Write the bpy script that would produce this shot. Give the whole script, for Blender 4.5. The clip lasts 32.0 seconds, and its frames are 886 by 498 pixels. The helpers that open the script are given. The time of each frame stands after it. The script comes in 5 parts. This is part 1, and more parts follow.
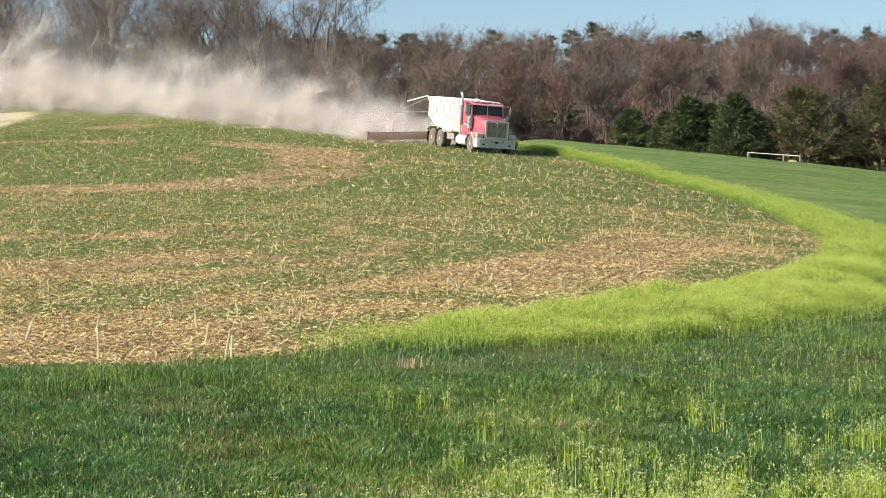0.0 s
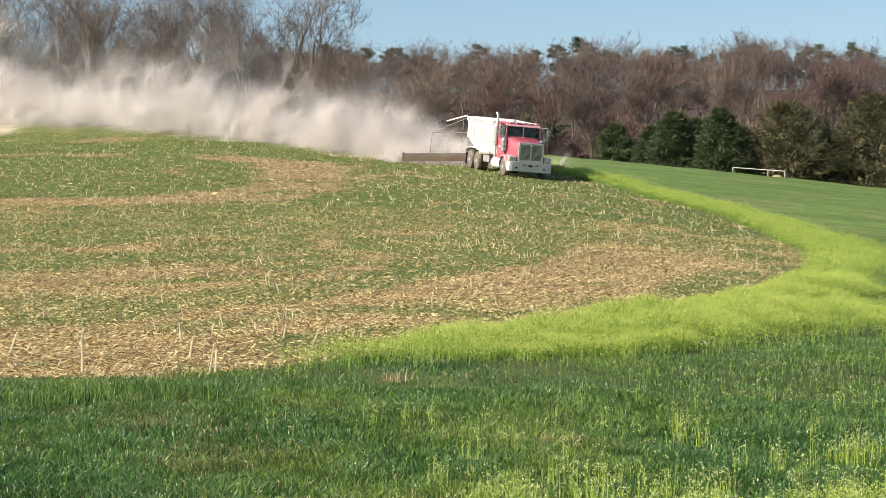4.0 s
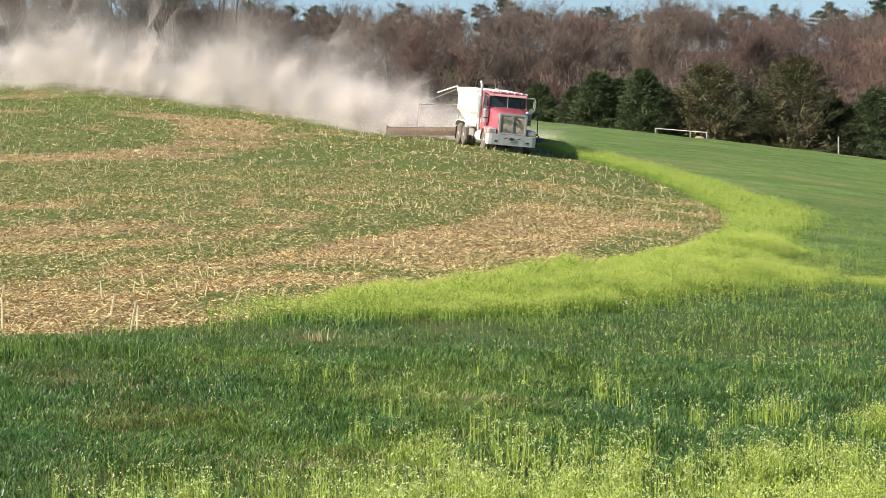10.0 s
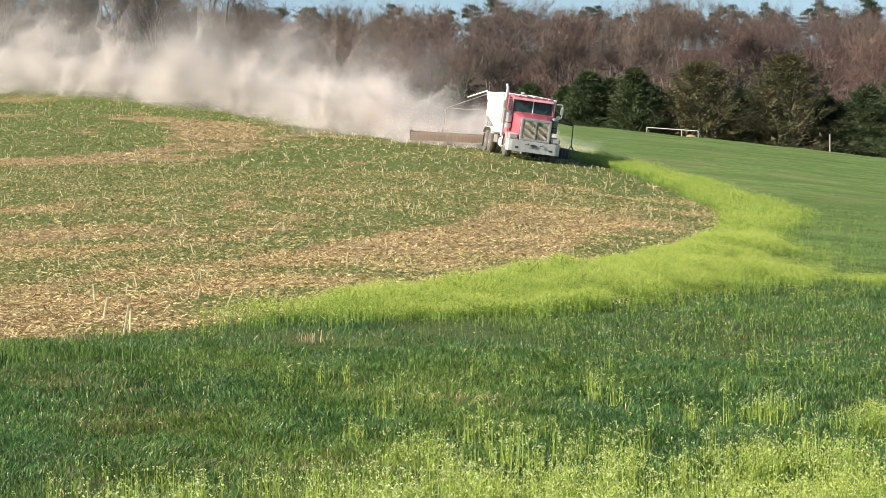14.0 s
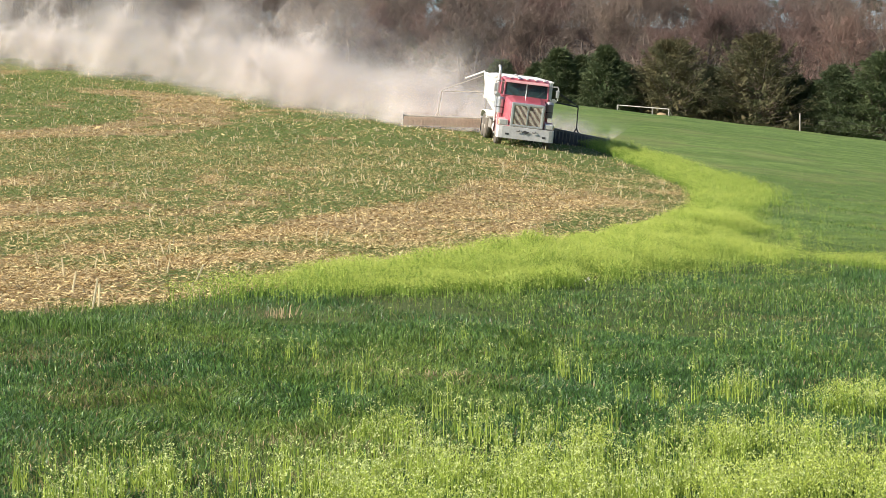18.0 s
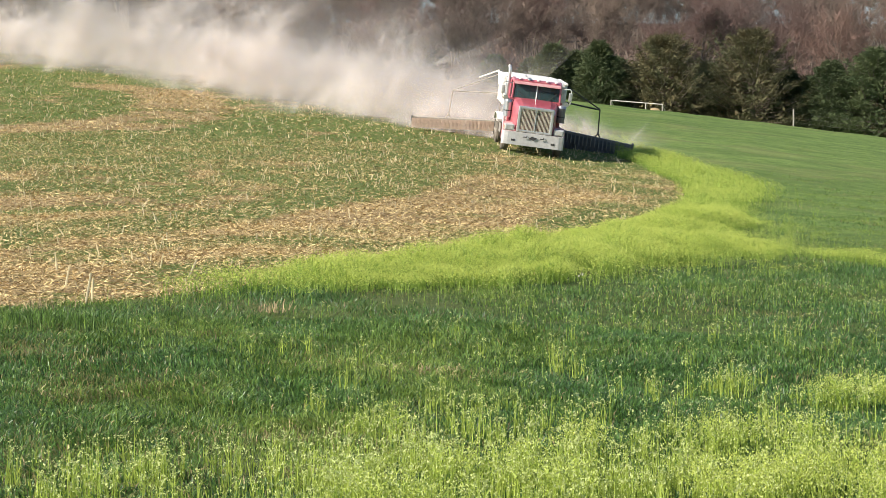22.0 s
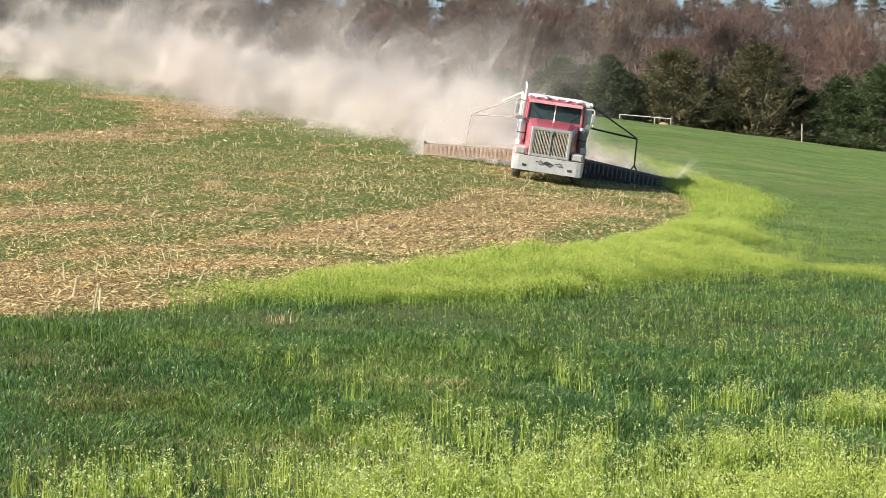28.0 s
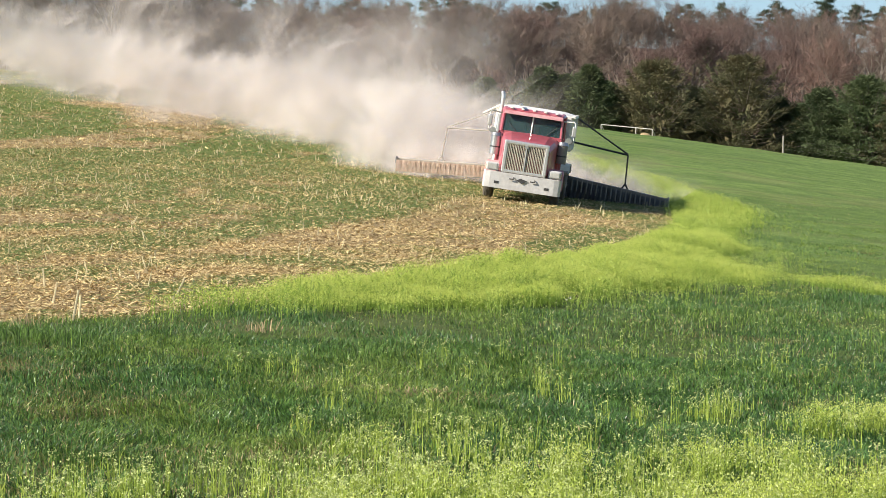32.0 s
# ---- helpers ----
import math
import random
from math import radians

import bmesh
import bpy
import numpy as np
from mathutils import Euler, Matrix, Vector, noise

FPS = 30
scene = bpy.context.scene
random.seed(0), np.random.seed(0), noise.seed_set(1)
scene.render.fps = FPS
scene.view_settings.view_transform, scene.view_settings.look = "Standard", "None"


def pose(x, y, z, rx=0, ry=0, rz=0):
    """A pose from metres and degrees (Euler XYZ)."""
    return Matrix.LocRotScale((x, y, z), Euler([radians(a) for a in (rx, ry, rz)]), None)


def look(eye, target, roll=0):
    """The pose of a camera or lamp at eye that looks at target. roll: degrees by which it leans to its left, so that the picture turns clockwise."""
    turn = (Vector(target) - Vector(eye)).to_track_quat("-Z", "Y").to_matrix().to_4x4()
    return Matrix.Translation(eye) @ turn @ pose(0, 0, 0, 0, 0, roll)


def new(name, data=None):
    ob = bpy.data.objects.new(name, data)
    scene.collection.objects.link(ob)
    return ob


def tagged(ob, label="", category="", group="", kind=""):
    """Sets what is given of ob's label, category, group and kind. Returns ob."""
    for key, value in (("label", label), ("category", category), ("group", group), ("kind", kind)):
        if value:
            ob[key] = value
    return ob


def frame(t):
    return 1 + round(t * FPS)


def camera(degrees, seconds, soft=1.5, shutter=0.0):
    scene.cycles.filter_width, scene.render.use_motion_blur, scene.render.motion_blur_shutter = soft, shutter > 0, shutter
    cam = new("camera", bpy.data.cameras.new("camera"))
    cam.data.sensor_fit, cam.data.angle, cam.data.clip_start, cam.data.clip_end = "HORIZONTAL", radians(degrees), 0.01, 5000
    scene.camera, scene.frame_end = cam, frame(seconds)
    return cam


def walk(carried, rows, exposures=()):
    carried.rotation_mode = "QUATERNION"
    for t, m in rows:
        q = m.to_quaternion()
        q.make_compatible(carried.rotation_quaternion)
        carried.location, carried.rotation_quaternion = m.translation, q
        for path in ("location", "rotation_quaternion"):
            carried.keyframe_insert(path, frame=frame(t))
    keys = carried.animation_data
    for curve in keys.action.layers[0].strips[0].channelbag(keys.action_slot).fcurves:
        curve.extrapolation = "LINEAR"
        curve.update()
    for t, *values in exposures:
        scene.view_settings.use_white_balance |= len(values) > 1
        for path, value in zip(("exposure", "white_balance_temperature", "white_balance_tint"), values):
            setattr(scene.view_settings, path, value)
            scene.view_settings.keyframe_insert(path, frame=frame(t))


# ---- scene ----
# ---------- camera: held by hand on one spot, panning after the truck ----------
cam = camera(21.0, 32.0, soft=0.85)
EYE = 1.6
# seconds, pitch, roll, yaw
TURNS = [
    (0, 0.393, 0.5, 0.003), (0.5, 0.23, 0.363, -0.025), (1, 0.537, 0.5, -0.12), (1.5, 1.072, 0.527, -0.284), (2, 1.132, 0.567, -0.134),
    (2.5, 0.933, 0.354, -0.092), (3, 0.797, 0.281, -0.206), (3.5, 0.753, 0.31, -0.299), (5.5, 0.533, 0.501, -0.51), (6, 0.382, 0.351, -0.794),
    (6.5, 0.271, 0.307, -1.001), (7, 0.074, 0.222, -1.213), (7.5, -0.044, 0.258, -1.405), (8, -0.045, 0.262, -1.611), (8.5, -0.038, 0.192, -1.723),
    (9, -0.015, 0.207, -1.817), (9.5, -0.097, 0.108, -1.943), (10, -0.254, 0.039, -2.216), (10.5, -0.13, 0.149, -2.549), (11, -0.034, 0.245, -2.602),
    (11.5, 0.016, 0.273, -2.419), (12, 0.153, 0.435, -2.177), (12.5, 0.033, 0.518, -2.142), (13, -0.132, 0.48, -2.32), (13.5, -0.192, 0.51, -2.413),
    (15.5, -0.497, 0.38, -2.352), (16, -0.601, 0.371, -2.656), (16.5, -0.653, 0.452, -2.818), (17, -0.666, 0.35, -2.84),
    (17.5, -0.775, 0.111, -2.995), (18, -0.814, 0.062, -3.119), (18.5, -0.794, 0.057, -3.293), (19, -0.809, 0.042, -3.402),
    (19.5, -0.998, 0.053, -3.417), (20, -1.181, -0.082, -3.486), (20.5, -1.118, -0.075, -3.403), (21, -1.018, -0.077, -3.237),
    (21.5, -1.027, -0.079, -3.208), (22, -0.933, -0.002, -3.276), (22.5, -0.776, 0.086, -3.318), (23, -0.747, 0.028, -3.213),
    (23.5, -0.818, -0.081, -3.085), (24, -0.87, -0.075, -2.99), (24.5, -1, -0.081, -3.008), (25, -1.07, -0.09, -2.997), (25.5, -1.021, -0.12, -3.046),
    (27.5, -0.914, -0.437, -3.245), (28, -0.628, -0.411, -3.087), (28.5, -0.542, -0.465, -3.138), (29, -0.637, -0.607, -3.265),
    (29.5, -0.707, -0.67, -3.429), (30, -0.587, -0.547, -3.513), (30.5, -0.546, -0.717, -3.574), (31, -0.532, -0.785, -3.46),
    (31.5, -0.479, -0.798, -3.377), (32, -0.408, -0.799, -3.544),
]
walk(cam, [(t, pose(0, 0, EYE, 90 + p, r, y)) for t, p, r, y in TURNS], [(0.0, 0.93), (32.0, 0.93)])

# ---------- daylight: low spring sun from the left, a little behind the camera ----------
SUN_EL, SUN_AZ = 33.0, 250.0    # azimuth counted from +y (ahead) over +x (right)
world = bpy.data.worlds.new("spring_sky")
scene.world = world
world.use_nodes = True
wn = world.node_tree
sky = wn.nodes.new("ShaderNodeTexSky")
sky.sky_type = "NISHITA"
sky.sun_disc = False
sky.sun_elevation, sky.sun_rotation = radians(SUN_EL), radians(SUN_AZ)
sky.altitude, sky.air_density, sky.dust_density, sky.ozone_density = 200, 1.0, 0.3, 3.0
wn.links.new(sky.outputs[0], wn.nodes["Background"].inputs[0])
wn.nodes["Background"].inputs[1].default_value = 0.068
sun = new("sun", bpy.data.lights.new("sun", "SUN"))
sun.data.energy, sun.data.angle, sun.data.color = 5.0, radians(0.6), (1.0, 0.93, 0.81)
SUN_DIR = Vector((math.sin(radians(SUN_AZ)) * math.cos(radians(SUN_EL)), math.cos(radians(SUN_AZ)) * math.cos(radians(SUN_EL)), math.sin(radians(SUN_EL))))
sun.matrix_world = look(SUN_DIR * 100, (0, 0, 0))

RNG = np.random.default_rng(7)


# ---------- the lie of the land ----------
LAND = ((0, 0, -0.1014), (0, 1, 1.6015), (0, 2, 3.2342), (0, 3, 0.9977), (0, 4, -0.7067), (1, 0, 0.6224), (1, 1, -6.1049),
        (1, 2, 5.544), (1, 3, -1.7044), (2, 0, -1.854), (2, 1, 0.0944), (2, 2, 0.3114))


def smooth(a, b, v):
    s = np.clip((v - a) / (b - a), 0, 1)
    return s * s * (3 - 2 * s)


def ground_z(x, y):
    """Height of the ground: a hillside that rises away from the eye and falls to the right, with a crest on the left."""
    x, y = np.asarray(x, float), np.asarray(y, float)
    xs, ys = 110 * np.tanh(x / 110), np.clip(y, 2, 205)
    z = sum(c * (xs / 30) ** i * (ys / 100) ** j for i, j, c in LAND)
    past = np.maximum(0, y - (152 - 1.42 * (xs + 5) - 9 * smooth(-3, -11, x))) * smooth(9, -3, x)
    z = z - np.minimum(0.006 * past ** 2, 2.0 + 0.05 * np.minimum(past, 60))
    over = np.maximum(0, y - 186) * smooth(2, 12, x)
    z = z - np.minimum(0.004 * over ** 2, 0.8 + 0.02 * over)
    w = smooth(206, 262, y)
    z = z * (1 - w) + w * (9.0 + 0.14 * np.clip(y - 236, -60, 185) + 0.03 * np.clip(y - 421, 0, 300))
    s = x - np.interp(y, [60, 74, 89, 100, 110, 123, 134, 160], [5.5, 6.9, 8.5, 8.9, 8.4, 6.3, 3.0, -9])
    z = z - 0.042 * s * np.exp(-(s / 6.5) ** 2) * smooth(52, 68, y) * smooth(128, 112, y) - 0.12 * np.exp(-((y - 121) / 9) ** 2 - (s / 9) ** 2) - 0.08 * np.exp(-((y - 90) / 8) ** 2 - (s / 9) ** 2)
    z = z + 0.72 * np.exp(-((x + 20.5) / 12.5) ** 2 - ((y - 146 + 1.42 * (xs + 5)) / 16) ** 2)
    return z + 0.05 * np.sin(x * 0.9 + 1.3 * np.sin(y * 0.31)) * np.sin(y * 0.53 + 0.7 * np.sin(x * 0.4)) * smooth(4, 14, y)


def curve(points, n=24):
    """A smooth line (Catmull-Rom) through points of the plan."""
    p = np.array(points, float)
    p = np.vstack([2 * p[0] - p[1], p, 2 * p[-1] - p[-2]])
    out = []
    for a, b, c, d in zip(p, p[1:], p[2:], p[3:]):
        for s in np.arange(n) / n:
            out.append(0.5 * (2 * b + (c - a) * s + (2 * a - 5 * b + 4 * c - d) * s ** 2 + (3 * b - a - 3 * c + d) * s ** 3))
    return np.array(out)


EDGE = curve([(-60, 17), (-15, 23.5), (-4.7, 25.3), (-2.3, 26.6), (-0.7, 29.2), (0.9, 32.4), (2.7, 36.5), (4.6, 41.5), (6.6, 48), (10, 63),
              (12.2, 77), (12.9, 87), (12.9, 100), (11.4, 114), (8.2, 130), (4.0, 145), (-4.5, 164), (-22, 199), (-58, 250)])
EDGE_S = np.concatenate([[0], np.cumsum(np.hypot(*np.diff(EDGE, axis=0).T))])
STRIP_W = np.interp(EDGE_S, [50, 58, 64, 72, 80, 88, 97, 107, 113, 118, 123, 135, 150, 175, 330], [0.6, 1.3, 2.2, 2.8, 2.6, 1.9, 1.7, 2.4, 3.3, 3.6, 3.2, 2.9, 2.6, 2.4, 2.2])


def field_place(x, y):
    """Signed distance to the field's edge (inside is positive) and the way along it."""
    x, y = np.asarray(x, float).ravel(), np.asarray(y, float).ravel()
    d, k = np.empty(len(x)), np.empty(len(x), int)
    for i in range(0, len(x), 4000):
        q = (x[i:i + 4000, None] - EDGE[None, :, 0]) ** 2 + (y[i:i + 4000, None] - EDGE[None, :, 1]) ** 2
        k[i:i + 4000] = q.argmin(1)
        d[i:i + 4000] = np.sqrt(q.min(1))
    k1 = np.clip(k, 1, len(EDGE) - 2)
    tan = EDGE[k1 + 1] - EDGE[k1 - 1]
    side = tan[:, 0] * (y - EDGE[k1, 1]) - tan[:, 1] * (x - EDGE[k1, 0])
    return np.where(side > 0, d, -d), k


def lattice(x, y, seed=0):
    """Smooth value noise in 0..1."""
    g = np.random.default_rng(1000 + seed).random((64, 64))
    i, j = np.floor(x).astype(int), np.floor(y).astype(int)
    a, b = x - i, y - j
    a, b = a * a * (3 - 2 * a), b * b * (3 - 2 * b)
    p, q, r, s = g[i % 64, j % 64], g[(i + 1) % 64, j % 64], g[i % 64, (j + 1) % 64], g[(i + 1) % 64, (j + 1) % 64]
    return (p * (1 - a) + q * a) * (1 - b) + (r * (1 - a) + s * a) * b


def green_share(x, y, across, k):
    """How green the stubble field is at a place: bands along its rows, broken by patches."""
    along = EDGE_S[k]
    bands = lattice(across / 2.1, along / 16, 1) * 0.55 + lattice(across / 5.5, along / 40, 2) * 0.45
    patch = lattice(x / 3.0, y / 5.0, 3)
    fine = lattice(x / 0.9, y / 1.6, 31)
    v = 0.40 * bands + 0.26 * patch + 0.34 * fine + 0.050
    v = v - 0.18 * smooth(2.6, 1.6, np.abs(across - 4.4)) * smooth(150, 120, along)
    v = v + 0.34 * smooth(1.4, 0.5, np.abs(across - 7.8)) * smooth(60, 74, along) * smooth(110, 95, along)
    loop = (np.abs((x + 30) / 24) ** 4 + np.abs((y - 112) / 24) ** 4) ** 0.25
    v = v - 0.32 * smooth(0.13, 0.05, np.abs(loop - 1.0)) * smooth(60, 80, y) + 0.13 * smooth(0.95, 0.75, loop)
    v = v - 0.14 * smooth(-1, -4, x) * smooth(36, 28, y) + 0.11 * smooth(45, 85, y)
    v = v - 0.26 * np.exp(-((x + 13.2) / 1.9) ** 2 - ((y - 118) / 5) ** 2)
    v = v + 0.5 * np.exp(-((x + 15.6) / 1.6) ** 2 - ((y - 136) / 4) ** 2)
    return smooth(0.28, 0.70, v)


# ---------- meshes and materials ----------
def mesh_of(name, verts, faces, mats=(), smooth_faces=False, index=None):
    me = bpy.data.meshes.new(name)
    verts, faces = np.asarray(verts, np.float32), np.asarray(faces, np.int32)
    n = faces.shape[1]
    me.vertices.add(len(verts))
    me.vertices.foreach_set("co", verts.ravel())
    me.loops.add(faces.size)
    me.loops.foreach_set("vertex_index", faces.ravel())
    me.polygons.add(len(faces))
    me.polygons.foreach_set("loop_start", np.arange(0, faces.size, n, dtype=np.int32))
    me.polygons.foreach_set("use_smooth", np.full(len(faces), smooth_faces))
    if index is not None:
        me.polygons.foreach_set("material_index", np.asarray(index, np.int32))
    for m in mats:
        me.materials.append(m)
    me.update(calc_edges=True)
    return me


def ramp(nt, fac, stops):
    r = nt.nodes.new("ShaderNodeValToRGB")
    e = r.color_ramp.elements
    while len(e) < len(stops):
        e.new(0.5)
    for el, (p, c) in zip(e, stops):
        el.position, el.color = p, (*c, 1)
    nt.links.new(fac, r.inputs[0])
    return r.outputs[0]


def tex(nt, scale, detail=4.0, rough=0.6, coord=None, kind="Object"):
    n = nt.nodes.new("ShaderNodeTexNoise")
    n.inputs["Scale"].default_value, n.inputs["Detail"].default_value, n.inputs["Roughness"].default_value = scale, detail, rough
    if coord is None:
        coord = nt.nodes.new("ShaderNodeTexCoord").outputs[kind]
    nt.links.new(coord, n.inputs["Vector"])
    return n.outputs["Fac"]


def mix(nt, fac, a, b, mode="MIX"):
    m = nt.nodes.new("ShaderNodeMix")
    m.data_type, m.blend_type = "RGBA", mode
    for sock, v in ((m.inputs[0], fac), (m.inputs[6], a), (m.inputs[7], b)):
        if hasattr(v, "is_linked"):
            nt.links.new(v, sock)
        elif isinstance(v, tuple):
            sock.default_value = (*v, 1)
        else:
            sock.default_value = v
    return m.outputs[2]


def calc(nt, op, a, b=0.0):
    m = nt.nodes.new("ShaderNodeMath")
    m.operation = op
    for sock, v in ((m.inputs[0], a), (m.inputs[1], b)):
        if hasattr(v, "is_linked"):
            nt.links.new(v, sock)
        else:
            sock.default_value = v
    return m.outputs[0]


def bump(nt, bsdf, height, strength, dist):
    b = nt.nodes.new("ShaderNodeBump")
    b.inputs["Strength"].default_value, b.inputs["Distance"].default_value = strength, dist
    nt.links.new(height, b.inputs["Height"])
    nt.links.new(b.outputs[0], bsdf.inputs["Normal"])


def plain(name, c1, c2=None, scale=3.0, rough=0.6, metal=0.0, relief=0.0, vary=0.0, fine=None, coat=0.0, island=0.0, through_light=0.0, kind="Object"):
    """A surface of two mingled colours, with fine grain, and a change of value from object to object or piece to piece."""
    m = bpy.data.materials.new(name)
    m.use_nodes = True
    nt = m.node_tree
    b = nt.nodes["Principled BSDF"]
    b.inputs["Roughness"].default_value, b.inputs["Metallic"].default_value = rough, metal
    b.inputs["Coat Weight"].default_value = coat
    c2 = c2 or tuple(v * 0.8 for v in c1)
    n1 = tex(nt, scale, kind=kind)
    col = ramp(nt, n1, [(0.3, c1), (0.7, c2)])
    n2 = tex(nt, fine or scale * 9, 3, kind=kind)
    col = mix(nt, 0.35, col, ramp(nt, n2, [(0.25, (0.55, 0.55, 0.55)), (0.75, (1.25, 1.25, 1.25))]), "MULTIPLY")
    if vary or island:
        src = nt.nodes.new("ShaderNodeObjectInfo").outputs["Random"] if vary else nt.nodes.new("ShaderNodeNewGeometry").outputs["Random Per Island"]
        k = vary or island
        col = mix(nt, 1.0, col, ramp(nt, src, [(0.0, (1 - k, 1 - k, 1 - k * 0.9)), (0.5, (1, 1 - k * 0.12, 1 - k * 0.2)), (1.0, (1 + k, 1 + k * 0.85, 1 + k * 0.6))]), "MULTIPLY")
    nt.links.new(col, b.inputs["Base Color"])
    if relief:
        bump(nt, b, n2, 0.5, relief)
    if through_light:
        t = nt.nodes.new("ShaderNodeBsdfTranslucent")
        nt.links.new(col, t.inputs["Color"])
        ms = nt.nodes.new("ShaderNodeMixShader")
        ms.inputs[0].default_value = through_light
        nt.links.new(b.outputs[0], ms.inputs[1])
        nt.links.new(t.outputs[0], ms.inputs[2])
        nt.links.new(ms.outputs[0], nt.nodes["Material Output"].inputs[0])
    return m


def ground_material():
    m = bpy.data.materials.new("meadow_and_stubble_soil")
    m.use_nodes = True
    nt = m.node_tree
    b = nt.nodes["Principled BSDF"]
    b.inputs["Roughness"].default_value = 0.95
    b.inputs["Specular IOR Level"].default_value = 0.15
    fld = nt.nodes.new("ShaderNodeAttribute")
    fld.attribute_name = "across"
    grn = nt.nodes.new("ShaderNodeAttribute")
    grn.attribute_name = "green"
    co = nt.nodes.new("ShaderNodeTexCoord").outputs["Object"]
    n_big, n_mid, n_fine, n_tiny = tex(nt, 0.12, 4, 0.6, co), tex(nt, 0.9, 5, 0.65, co), tex(nt, 5.0, 4, 0.7, co), tex(nt, 22.0, 3, 0.7, co)
    grass = ramp(nt, n_mid, [(0.25, (0.090, 0.146, 0.038)), (0.5, (0.134, 0.204, 0.056)), (0.75, (0.195, 0.258, 0.080))])
    grass = mix(nt, 0.8, grass, ramp(nt, n_fine, [(0.3, (0.55, 0.6, 0.55)), (0.7, (1.35, 1.3, 1.25))]), "MULTIPLY")
    # Near meadow ground darkened: the shade between grass blades put into its colour.
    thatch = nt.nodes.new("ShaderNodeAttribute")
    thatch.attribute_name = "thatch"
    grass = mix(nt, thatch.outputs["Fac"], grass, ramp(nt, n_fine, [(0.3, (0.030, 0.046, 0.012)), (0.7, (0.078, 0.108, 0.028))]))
    grass = mix(nt, ramp(nt, n_big, [(0.5, (0, 0, 0)), (0.72, (0.6, 0.6, 0.6))]), grass, (0.23, 0.22, 0.095))
    lay = nt.nodes.new("ShaderNodeMapping")
    lay.inputs["Scale"].default_value = (0.07, 0.42, 0.2)
    nt.links.new(co, lay.inputs["Vector"])
    grass = mix(nt, 0.75, grass, ramp(nt, tex(nt, 1.0, 5, 0.65, lay.outputs[0]), [(0.3, (0.62, 0.66, 0.62)), (0.7, (1.35, 1.30, 1.25))]), "MULTIPLY")
    straw = ramp(nt, n_fine, [(0.28, (0.085, 0.053, 0.024)), (0.5, (0.30, 0.212, 0.104)), (0.72, (0.62, 0.50, 0.28))])
    straw = mix(nt, 0.7, straw, ramp(nt, n_tiny, [(0.3, (0.40, 0.37, 0.35)), (0.7, (1.5, 1.5, 1.5))]), "MULTIPLY")
    fgreen = ramp(nt, n_fine, [(0.3, (0.055, 0.082, 0.020)), (0.7, (0.190, 0.220, 0.064))])
    g = calc(nt, "ADD", grn.outputs["Fac"], calc(nt, "MULTIPLY", calc(nt, "SUBTRACT", n_mid, 0.5), 1.6))
    g = calc(nt, "ADD", g, calc(nt, "MULTIPLY", calc(nt, "SUBTRACT", n_fine, 0.5), 2.2))
    gr = ramp(nt, g, [(0.36, (0, 0, 0)), (0.66, (1, 1, 1))])
    stub = mix(nt, gr, straw, fgreen)
    e = calc(nt, "ADD", fld.outputs["Fac"], calc(nt, "MULTIPLY", calc(nt, "SUBTRACT", n_mid, 0.5), 1.6))
    col = mix(nt, ramp(nt, calc(nt, "ADD", calc(nt, "MULTIPLY", e, 0.8), 0.5), [(0.2, (0, 0, 0)), (0.8, (1, 1, 1))]), grass, stub)
    wood = nt.nodes.new("ShaderNodeAttribute")
    wood.attribute_name = "wood"
    col = mix(nt, wood.outputs["Fac"], col, ramp(nt, n_mid, [(0.3, (0.045, 0.032, 0.023)), (0.7, (0.09, 0.065, 0.046))]))
    lime = nt.nodes.new("ShaderNodeAttribute")
    lime.attribute_name = "lime"
    col = mix(nt, calc(nt, "MULTIPLY", lime.outputs["Fac"], calc(nt, "ADD", n_fine, 0.35)), col, (0.52, 0.45, 0.31))
    nt.links.new(col, b.inputs["Base Color"])
    bump(nt, b, mix(nt, 0.5, n_fine, n_tiny), 0.9, 0.12)
    return m


# ---------- ground: one sheet to the horizon ----------
def spaced(a, b, step, reach, n):
    core = np.arange(a, b + step / 2, step)
    grow = np.geomspace(step, reach, n)
    return np.concatenate([a - grow[::-1], core, b + grow])


def build_ground():
    gx, gy = spaced(-46, 70, 0.8, 2500, 26), spaced(-6, 236, 0.8, 2500, 26)
    X, Y = np.meshgrid(gx, gy)
    Z = ground_z(X, Y)
    v = np.stack([X.ravel(), Y.ravel(), Z.ravel()], 1)
    nx, ny = len(gx), len(gy)
    i = (np.arange(ny - 1)[:, None] * nx + np.arange(nx - 1)[None]).ravel()
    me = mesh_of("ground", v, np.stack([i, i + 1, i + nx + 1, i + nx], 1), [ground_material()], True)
    across, k = field_place(v[:, 0], v[:, 1])
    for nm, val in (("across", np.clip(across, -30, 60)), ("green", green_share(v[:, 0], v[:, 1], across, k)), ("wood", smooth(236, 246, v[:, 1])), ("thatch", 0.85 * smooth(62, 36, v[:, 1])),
                    ("lime", smooth(1.0, 0.75, np.hypot((v[:, 0] + 31.5) / 3.4, (v[:, 1] - 164) / 13)))):
        at = me.attributes.new(nm, "FLOAT", "POINT")
        at.data.foreach_set("value", val.astype(np.float32))
    return tagged(new("ground", me), "rolling hillside of green meadow and tan corn stubble", "ground", kind="structure")


build_ground()


